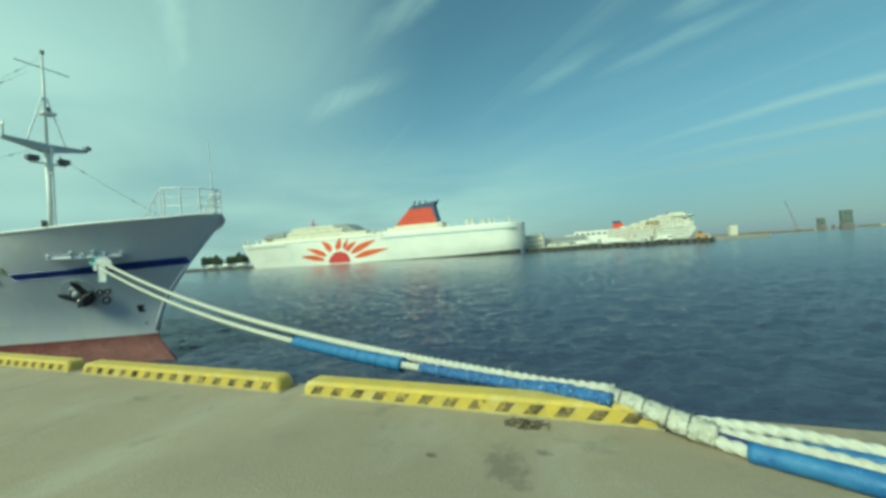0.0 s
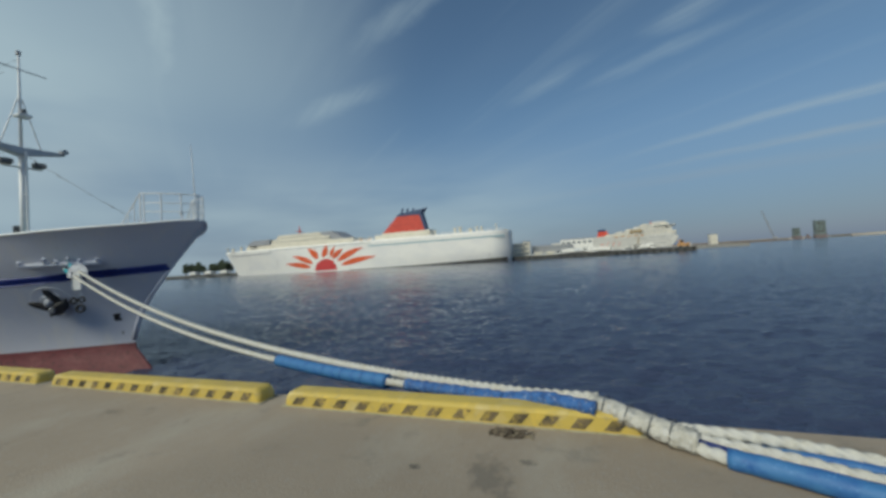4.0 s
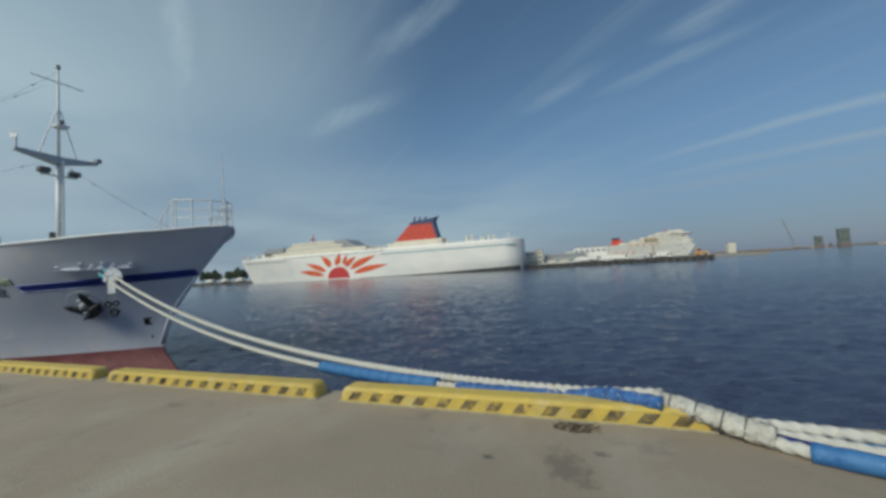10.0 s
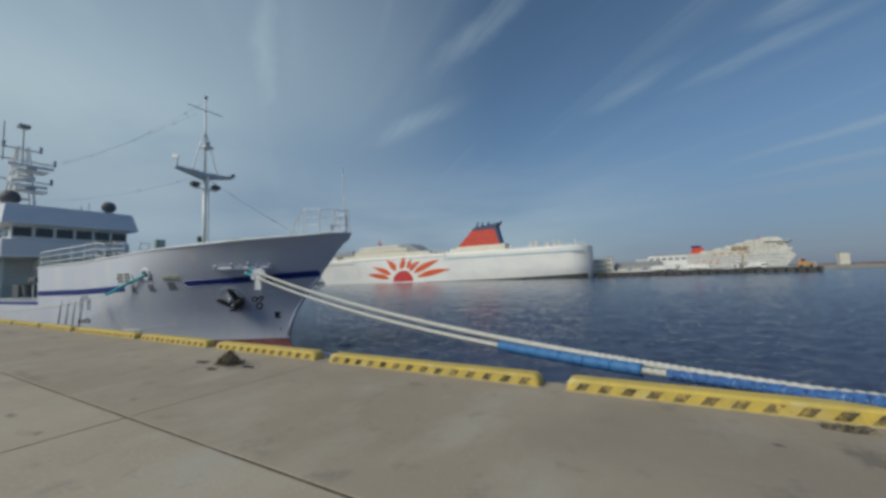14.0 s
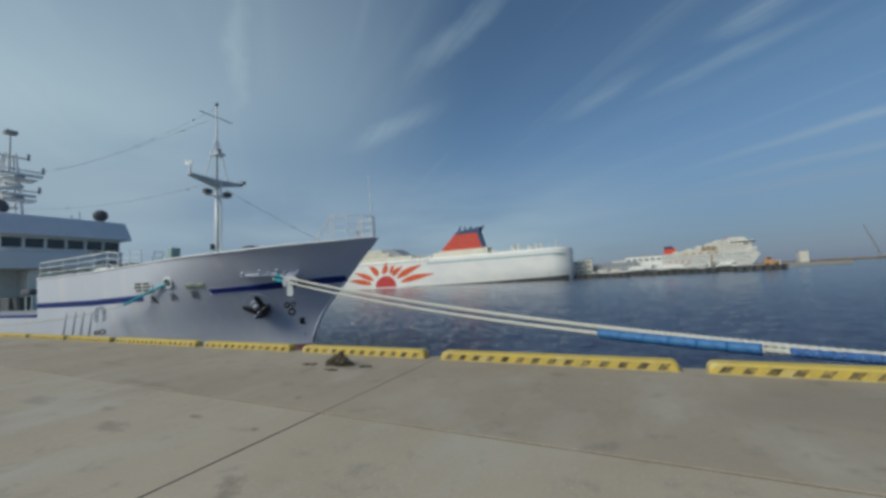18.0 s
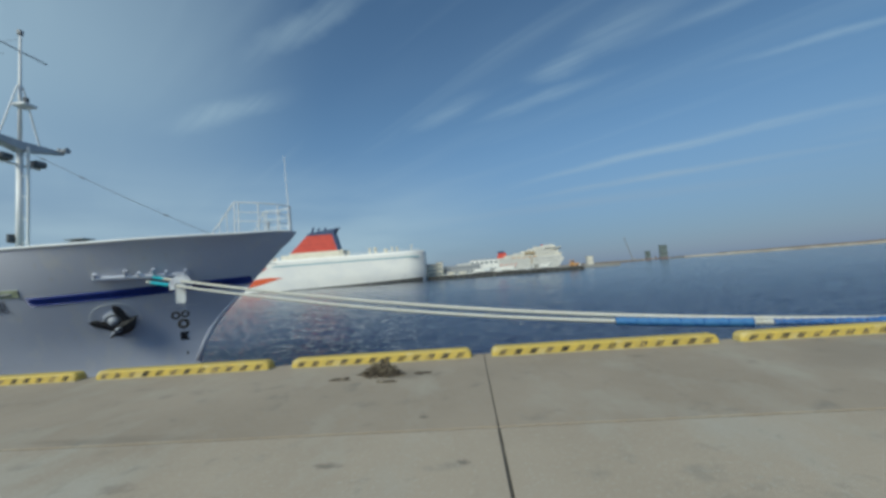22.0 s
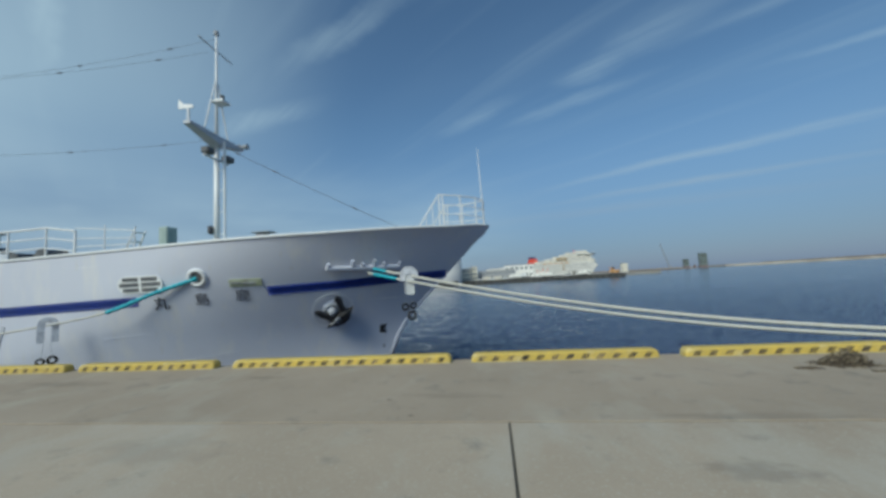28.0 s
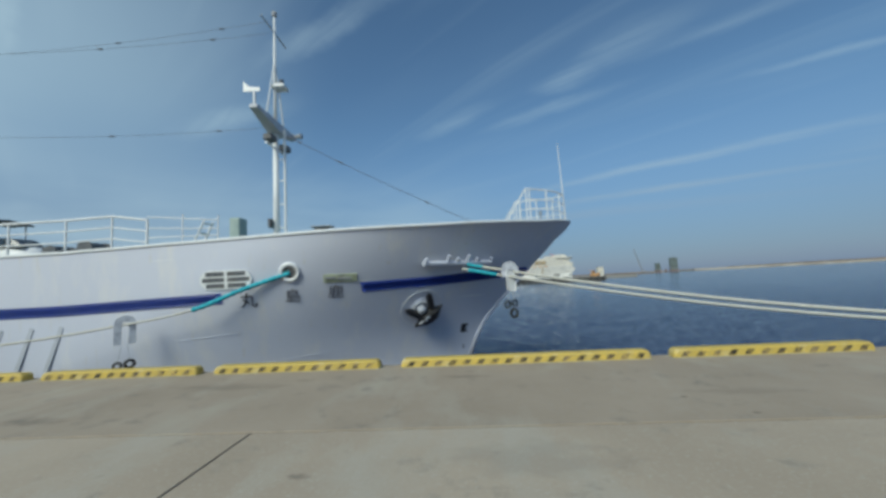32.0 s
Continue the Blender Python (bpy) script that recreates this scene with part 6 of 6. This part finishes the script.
    part("funnel", bm, M_FUNNEL, f, "red raked funnel")
    bm = bmesh.new()
    loft(bm, [[(x, y, z) for x, z in ((130.0, H + 16.1), (144.6, H + 16.1), (146.2, H + 20.0), (131.8, H + 18.0))] for y in (5.8, 12.7)], close=True)
    part("funnel_cap", bm, M_NAVY, f, "navy slanted funnel top")
    bm = bmesh.new()
    loft(bm, [[(x, y, z) for x, z in ((146.6, H + 4.6), (147.9, H + 4.6), (144.8, H + 18), (143.6, H + 16.5))] for y in (5.9, 12.6)], close=True)
    part("funnel_edge", bm, M_NAVY, f)
    for x, z, dx, dz in ((132, 17.4, 1.4, 4.6), (135.5, 18.4, 0.8, 3.0), (139, 18.9, 0.8, 2.4), (144.5, 19.4, 3.4, 1.2)):
        part("exhaust", rods(((x, 9, H + z), (x + dx, 9, H + z + dz), 0.6)), M_NAVY, f)
    part("mast", rods(((52, 13, H + 9), (52, 13, H + 17), 0.7, 0.3), ((52, 9, H + 13), (52, 17, H + 13), 0.3)), M_FUNNEL, f)
    for x, h, r in ((12, 2.6, 0.7), (16, 2.0, 0.8), (21, 2.9, 0.7), (104, 2.2, 0.8), (112, 1.6, 1.0), (154, 2.4, 0.7), (167, 3.3, 1.0), (170.5, 3.5, 1.1), (177, 2.0, 1.3), (181, 2.9, 0.7), (184, 2.5, 0.9), (193, 3.6, 0.4)):
        v = part("vent", rods(((x, 5, H), (x, 5, H + h), r * 0.8), n=10), M_CREAM, f)
        part("vent_hood", boxed(x - r, x + r, 5 - r, 5 + r, H + h, H + h + 0.9, 0.3, 2), M_CREAM, v)
    for k in range(14):
        part("raft", rods(((86 + 2.1 * k, 3, H + 0.9), (87.4 + 2.1 * k, 3, H + 0.9), 0.6), n=10), M_WHITE if k % 3 else M_ORANGE, f)
    rail_bm = bmesh.new()
    for z in (0.6, 1.2):
        rod(rail_bm, (85, 0.4, H + z), (198, 0.4, H + z), 0.08, n=4)
    part("deck_rail", rail_bm, M_FERRY, f)
    # stretch the finished ferry lengthwise by the table, and raise it slightly
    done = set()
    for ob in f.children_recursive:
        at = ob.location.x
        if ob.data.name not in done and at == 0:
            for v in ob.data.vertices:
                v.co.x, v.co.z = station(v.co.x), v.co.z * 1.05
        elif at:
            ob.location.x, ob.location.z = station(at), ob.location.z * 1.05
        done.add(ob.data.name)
    return f


build_sun_ferry()


def build_second_ferry():
    f = thing("far_ferry", Matrix.Translation((-24.5, 640, WL)) @ pose(0, 0, 0, 0, 0, -2), "white ferry with red funnel behind the pier", "ferry")
    bm = bmesh.new()
    loft(bm, [[(x, y0, z) for x, z in ((0, 0), (172 - k, 0), (184 - k, 16), (178 - k, 22), (40, 20), (0, 18))] for y0, k in ((0, 0), (26, 0))], close=True)
    part("hull", bm, M_FERRY_FAR, f)
    for j, (x0, x1, z0, z1) in enumerate(((60, 178, 20, 23.5), (82, 178, 23.5, 26.5), (98, 177, 26.5, 29.5), (112, 176, 29.5, 32.5), (124, 175, 32.5, 35.5), (134, 173, 35.5, 38.5), (150, 170, 38.5, 41))):
        bm = bmesh.new()
        loft(bm, [[(a, y, z) for a, z in ((x0, z0), (x1, z0), (x1 - 1.5, z1), (x0 + 2.5, z1))] for y in (1 + 0.7 * j, 25 - 0.7 * j)], close=True)
        dh = part("deck_house", bm, M_CREAM if j % 2 else M_FERRY_FAR, f)
        n = int((x1 - x0 - 16) / 5)
        for k in range(n):
            # no recess is cut: a grey box on the wall paints its shade
            part("balcony_recess", boxed(x0 + 9 + 5 * k, x0 + 12 + 5 * k, 0.8 + 0.7 * j, 1.2 + 0.7 * j, z0 + 0.8, z0 + 2.2), M_FGREY, dh)
    bm = bmesh.new()
    loft(bm, [[(x0, 8, z), (x1, 8, z), (x1, 18, z), (x0, 18, z)] for x0, x1, z in ((71, 90, 22), (74, 87, 32))], close=True)
    part("funnel", bm, M_FUNNEL, f, "red funnel")
    part("funnel_cap", boxed(73, 85, 7.8, 18.2, 32, 35.5, 1.2), M_NAVY, f)
    for k in range(3):
        part("emblem_patch", plate_bm([(118 + 6 * k, 0.2, 26 + k % 2 * 1.5), (123 + 6 * k, 0.2, 25.5), (124 + 6 * k, 0.2, 30), (119 + 6 * k, 0.2, 31.5)], 0.3), M_TAN, f)
    part("emblem_patch", plate_bm([(128, -0.1, 9), (130, -0.1, 9), (131, -0.1, 20), (129, -0.1, 20)], 0.3), M_TAN, f)
    for k in range(4):
        part("emblem_stroke", plate_bm([(76 + 8 * k, -0.2, 8), (77 + 8 * k, -0.2, 8), (80 + 8 * k, -0.2, 14), (79 + 8 * k, -0.2, 14)], 0.3), M_FORA, f)
    for z, x0, x1 in ((8, 30, 168), (12.5, 34, 172), (16.5, 60, 176)):
        part("promenade", boxed(x0, x1, -0.12, 0.3, z, z + 0.9), M_FGREY, f)
    # ports likewise: their shade is painted by grey boxes on the flat side
    for k in range(24):
        part("port_recess", boxed(50 + 5 * k, 52.2 + 5 * k, -0.14, 0.3, 17.8, 19.2), M_FGREY, f)
    part("bridge", boxed(152, 181, 3, 23, 32.5, 36.0, 0.6), M_FERRY_FAR, f)
    part("bridge_windows", boxed(153, 181.3, 2.8, 23.2, 33.6, 34.9), M_GLASS, f)
    part("bridge_wing", boxed(166, 172, -0.6, 26.6, 32.3, 33.4, 0.2), M_FERRY_FAR, f)
    for k in range(5):
        lb = part("lifeboat", loft(bmesh.new(), [[(96 + 9 * k + x, 0.1 + w * math.cos(q), 21.6 + 1.1 * w * math.sin(q)) for q in [2 * math.pi * i / 8 for i in range(8)]] for x, w in ((0, 0.1), (1.2, 0.9), (5.0, 0.9), (6.4, 0.1))], close=True), M_ORANGE, f, "small orange lifeboat")
    part("bow_visor", boxed(168, 182, 3, 23, 22, 26, 1.5, 2), M_CREAM, f)
    part("mast", rods(((150, 13, 38), (150, 13, 44), 0.8, 0.4)), M_FUNNEL, f)
    return f


def plate_bm(pts, t):
    bm = bmesh.new()
    return plate(bm, pts, t)


build_second_ferry()


# ---- far shore ----
def building(name, m, w, d, h, storeys, bays, label, wall=None, glass=None):
    t = thing(name, m, label, "building")
    part("wall", boxed(0, w, 0, d, 0, h, 0.1), wall or M_FERRY, t)
    part("roof", boxed(-0.2, w + 0.2, -0.2, d + 0.2, h, h + 0.5), M_GREY, t)
    first = None
    for j in range(storeys):
        for i in range(bays):
            m2 = pose(w * (i + 0.5) / bays, 0, h * (j + 0.55) / storeys)
            if first is None:
                first = part("window", boxed(-w / bays * 0.33, w / bays * 0.33, -0.06, 0.1, -h / storeys * 0.17, h / storeys * 0.17), M_HAZEGLASS, t)
                first.matrix_basis = m2
            else:
                share("window", first, t, m2)
    return t


def lorry(m, box_mat, label, length=9.0):
    t = thing("lorry", m, label, "lorry", "lorries on the pier")
    part("cargo_box", boxed(2.3, length, -1.2, 1.2, 1.1, 3.7, 0.06), box_mat, t)
    part("cab", boxed(0, 2.1, -1.15, 1.15, 0.6, 3.0, 0.2, 2), M_FERRY, t)
    part("windscreen", boxed(-0.02, 1.2, -1.17, 1.17, 1.8, 2.6, 0.05), M_GLASS, t)
    part("chassis", boxed(0.4, length - 0.2, -0.9, 0.9, 0.6, 1.1), M_DGREY, t)
    for x in (1.1, length - 2.6, length - 1.4):
        for y in (-1.05, 1.05):
            part("wheel", rods(((x, y - 0.15, 0.5), (x, y + 0.15, 0.5), 0.5), n=14), M_TYRE, t)
    return t


def car(m, paint, label):
    t = thing("parked_car", m, label, "car", "cars on the far quay")
    bm = bmesh.new()
    loft(bm, [[(x, y, z) for x, z in ((0, 0.35), (0.05, 0.85), (1.0, 1.0), (1.6, 1.5), (3.2, 1.52), (4.0, 1.0), (4.4, 0.9), (4.45, 0.35))] for y in (-0.85, 0.85)], close=True)
    part("body", bm, paint, t)
    part("glass", boxed(1.35, 3.6, -0.87, 0.87, 1.02, 1.42, 0.05), M_GLASS, t)
    for x in (0.8, 3.6):
        for y in (-0.8, 0.8):
            part("wheel", rods(((x, y - 0.1, 0.33), (x, y + 0.1, 0.33), 0.33), n=12), M_TYRE, t)
    return t


def tree(x, y, z, h, seed, label="dark green pine behind the far quay"):
    rnd = random.Random(seed)
    t = thing("tree", pose(x, y, z), label, "tree", "trees on the far shore")
    bm = bmesh.new()
    rod(bm, (0, 0, 0), (rnd.uniform(-0.4, 0.4), 0, h * 0.6), h * 0.03, h * 0.012)
    for k in range(5):
        a = rnd.uniform(0, 6.3)
        b = h * rnd.uniform(0.35, 0.6)
        rod(bm, (0, 0, b), (math.cos(a) * h * 0.22, math.sin(a) * h * 0.22, b + h * 0.16), h * 0.012, h * 0.004, n=5)
    part("trunk", bm, M_TRUNK, t)
    bm = bmesh.new()
    for k in range(150):
        a, q, u = rnd.uniform(0, 6.3), rnd.random() ** 0.5, rnd.random()
        w = h * 0.34 * (math.sin(math.pi * min(1, 0.15 + u * 0.85)) ** 0.7) * rnd.uniform(0.75, 1.1)
        c = Vector((math.cos(a) * q * w, math.sin(a) * q * w, h * (0.3 + 0.7 * u)))
        r = h * rnd.uniform(0.03, 0.065)
        bmesh.ops.create_icosphere(bm, subdivisions=1, radius=1, matrix=Matrix.Translation(c) @ Euler((rnd.random() * 3, rnd.random() * 3, 0)).to_matrix().to_4x4() @ Matrix.Diagonal((r * 1.5, r, r * 0.7, 1)))
    part("crown", bm, M_LEAF, t)
    return t


def mound(name, x0, x1, y0, y1, h0, h1, material, label, category, seed):
    """A long low bank of rubble or earth with an uneven crest."""
    bm = bmesh.new()
    n = 70
    rows = []
    for k in range(n + 1):
        u = k / n
        x, y = x0 + (x1 - x0) * u, y0 + (y1 - y0) * u
        h = (h0 + (h1 - h0) * u) * (1 + 0.22 * noise.noise(Vector((u * 9, seed, 0))) + 0.10 * noise.noise(Vector((u * 40, seed, 2))))
        rows.append([(x, y - 2.2 * h - 4, WL - 2), (x, y - 0.9 * h, WL + 0.35 * h + 1.0), (x, y, WL + h + 1.5), (x, y + 60, WL + h + 1.0), (x, y + 90, WL - 2)])
    loft(bm, rows)
    for row in (rows[0], rows[-1]):
        bm.faces.new([bm.verts.new(p) for p in row])
    bmesh.ops.remove_doubles(bm, verts=bm.verts, dist=0.001)
    bmesh.ops.recalc_face_normals(bm, faces=bm.faces)
    return tagged(part(name, bm, material), label, category, kind="structure")


def build_far_shore():
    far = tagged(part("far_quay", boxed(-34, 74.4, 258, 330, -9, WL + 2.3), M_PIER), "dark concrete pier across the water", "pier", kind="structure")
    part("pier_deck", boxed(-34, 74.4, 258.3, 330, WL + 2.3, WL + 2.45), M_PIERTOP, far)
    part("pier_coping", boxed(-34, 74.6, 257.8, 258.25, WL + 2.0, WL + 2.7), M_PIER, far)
    for k in range(26):
        part("fender", boxed(-33.4 + 4.2 * k, -32.2 + 4.2 * k, 257.4, 257.8, WL + 0.2, WL + 2.1, 0.05), M_TYRE, far)
    TOP = WL + 2.45
    building("terminal_building", pose(-40.3, 286, TOP), 9, 12, 9.5, 3, 4, "cream three-storey terminal building on the pier", M_CREAM)
    building("stair_tower", pose(-31.3, 288, TOP), 5, 6, 10.8, 3, 1, "cream stair tower beside the terminal", M_CREAM)
    building("passenger_shed", pose(-26, 300, TOP), 30, 14, 7.0, 2, 10, "grey flat-roofed shed on the pier", M_GREY)
    building("white_shed", pose(-4, 312, TOP), 24, 12, 11.0, 2, 6, "white cargo shed on the pier")
    rnd = random.Random(11)
    x = -25.6
    k = 0
    while x < 53.4:
        q = rnd.random()
        y = 266 + rnd.uniform(0, 10)
        if q < 0.45:
            lorry(pose(x, y, TOP, 0, 0, rnd.choice((0, 180, 90))), rnd.choice((M_FERRY, M_WHITE, M_GREY, M_PIERTOP)), "parked lorry with pale box on the pier")
        elif q < 0.85:
            car(pose(x, y - 4, TOP, 0, 0, rnd.uniform(-20, 20)), rnd.choice((M_WHITE, M_GREY, M_DGREY, M_WHITE)), "parked car on the far pier")
        else:
            c = thing("container", pose(x, y, TOP), "stacked freight container on the pier", "container", "containers on the pier")
            part("shell", boxed(0, 6, 0, 2.4, 0, 2.6, 0.05), rnd.choice((M_CREAM, M_GREY, M_FTEAL, M_CREAM)), c)
            for j in range(8):
                part("rib", boxed(0.4 + 0.7 * j, 0.6 + 0.7 * j, -0.06, 0.0, 0.15, 2.45), M_GREY, c)
        x += rnd.uniform(2.6, 5.2)
    # loading gear at the end of the pier
    g = thing("orange_loader", pose(65.9, 262, TOP), "orange loading machine at the end of the pier", "machine")
    part("body", boxed(0, 6, 0, 3, 0.6, 2.6, 0.2), M_ORANGE, g)
    part("cab", boxed(1, 3, 0.4, 2.4, 2.6, 4.6, 0.15), M_ORANGE, g)
    part("window", boxed(1.2, 2.8, 0.36, 0.5, 3.2, 4.3), M_GLASS, g)
    part("jib", rods(((3, 1.5, 3.2), (-1, 1.5, 4.6), 0.25, 0.15)), M_ORANGE, g)
    for xx in (1, 5):
        part("wheel", rods(((xx, -0.1, 0.6), (xx, 0.3, 0.6), 0.6), n=12), M_TYRE, g)
    building("pier_hut", pose(71.4, 263, TOP), 1.6, 2, 2.4, 1, 1, "small white hut at the end of the pier")
    # land behind the ferry
    bm = bmesh.new()
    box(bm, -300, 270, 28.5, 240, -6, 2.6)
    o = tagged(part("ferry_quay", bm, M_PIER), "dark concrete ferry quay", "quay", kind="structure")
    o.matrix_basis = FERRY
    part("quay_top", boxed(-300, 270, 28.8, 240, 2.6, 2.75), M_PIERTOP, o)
    for k in range(7):
        p = FERRY @ Vector((-70 + 10.5 * k, 31 + (k % 2) * 1.5, 2.75))
        lorry(Matrix.Translation(p) @ pose(0, 0, 0, 0, 0, 180 * (k % 2)), M_FERRY, "white box lorry parked on the ferry quay", 9.0)
    for k in range(38):
        p = FERRY @ Vector((-130 + 4.3 * k + rnd.uniform(-1, 1), 62 + rnd.uniform(0, 22), 2.75))
        tree(p.x, p.y, p.z, rnd.uniform(10, 16), 100 + k)
    for k in range(9):
        tree(-44 + 5.0 * k, 395 + rnd.uniform(0, 30), WL + 2, rnd.uniform(6, 9), 200 + k)
    o = tagged(part("far_ground", boxed(-150, 140, 360, 620, -9, WL + 2.2), M_PIERTOP), "low land behind the pier", "land", kind="structure")
    # sea wall, silo, tower blocks and the headland
    mound("breakwater", 155, 445, 880, 900, 2.2, 2.4, M_SAND, "long pale rubble breakwater", "breakwater", 1)
    building("silo", pose(226, 720, WL), 10, 12, 17, 0, 0, "pale blocky silo beyond the pier", M_CREAM)
    mound("spit", 138, 348, 730, 760, 2.2, 1.6, M_BROWN, "low dark spit of land", "land", 6)
    for x0, x1, h, lab in ((449, 465, 33.5, "tall dark green caisson tower on a red base"), (416, 426, 22, "smaller dark green caisson tower on a red base")):
        t = thing("caisson_tower", pose(x0, 890, WL), lab, "tower", "towers at the breakwater")
        w = x1 - x0
        part("base", boxed(-1, w + 1, -1, 9, -2, 6.0, 0.3), M_TRED, t)
        for k in range(4):
            part("column", boxed(w * k / 4 + 0.25, w * (k + 1) / 4 - 0.25, 0, 8, 6, h - (k % 2) * 0.8, 0.2), M_TOWER, t)
        for z in (10, 17, 24, 31):
            if z < h:
                part("band", boxed(0, w, 0.6, 7.4, z, z + 0.8), M_TRED if z < 11 else M_DGREY, t)
    t = thing("work_barge", pose(434, 888, WL), "small red work barge between the towers", "barge")
    part("deck", boxed(0, 8, 0, 8, -1, 2.2, 0.2), M_TRED, t)
    part("cabin", boxed(2, 5, 2, 6, 2.2, 8.0, 0.2), M_TRED, t)
    t = thing("crawler_crane", pose(386, 892, WL + 3.2), "far dark lattice crane on the breakwater", "crane")
    part("house", boxed(-3, 4, -2.5, 2.5, 1.0, 4.5, 0.2), M_GREY, t)
    part("track", boxed(-4, 5, -3, 3, 0, 1.2, 0.2), M_GREY, t)
    bm = bmesh.new()
    foot, tip = Vector((-1, 0, 2.5)), Vector((-17, 0, 56))
    for dx, dy in ((-0.8, -0.8), (0.8, -0.8), (0.8, 0.8), (-0.8, 0.8)):
        rod(bm, foot + Vector((dx, dy, 0)), tip + Vector((dx * 0.4, dy * 0.4, 0)), 0.32, n=5)
    for k in range(22):
        a, b = foot.lerp(tip, k / 22), foot.lerp(tip, (k + 1) / 22)
        sg = 0.8 if k % 2 else -0.8
        rod(bm, a + Vector((sg, -0.7, 0)), b + Vector((-sg, -0.7, 0)), 0.16, n=4)
    part("boom", bm, M_GREY, t)
    part("hoist_line", rods((tip, tip - Vector((0.2, 0, 12)), 0.12), n=4), M_GREY, t)
    mound("headland_beach", 505, 2630, 900, 1010, 3.0, 5.5, M_SAND, "pale beach along the headland", "beach", 3)
    mound("headland", 645, 2600, 935, 1060, 5.0, 22.0, M_BROWN, "low brown headland on the horizon", "land", 4)


build_far_shore()


# ---- motions ----
def motions():
    for ob, f0, f1, off, less in MOVING:
        walk(ob, [(t, piece_pose(rope_point(f0, s - less, off, t), rope_point(f1, s - less, off, t))) for t, s in SAG])
    # the vessel and what hangs on her ropes range together
    for ob, m in ((ship, SHIP), (bow_guard, bow_guard.matrix_basis.copy()), (spring_guard, spring_guard.matrix_basis.copy()), (spring, Matrix())):
        walk(ob, [(t, Matrix.Translation((x, y, 0)) @ m) for t, x, y in RANGE])
    # the ripples drift slowly before the wind
    walk(water, [(0.0, pose(0, 0, WL)), (16.0, pose(3.2, -1.6, WL)), (32.0, pose(6.4, -3.2, WL))])


motions()
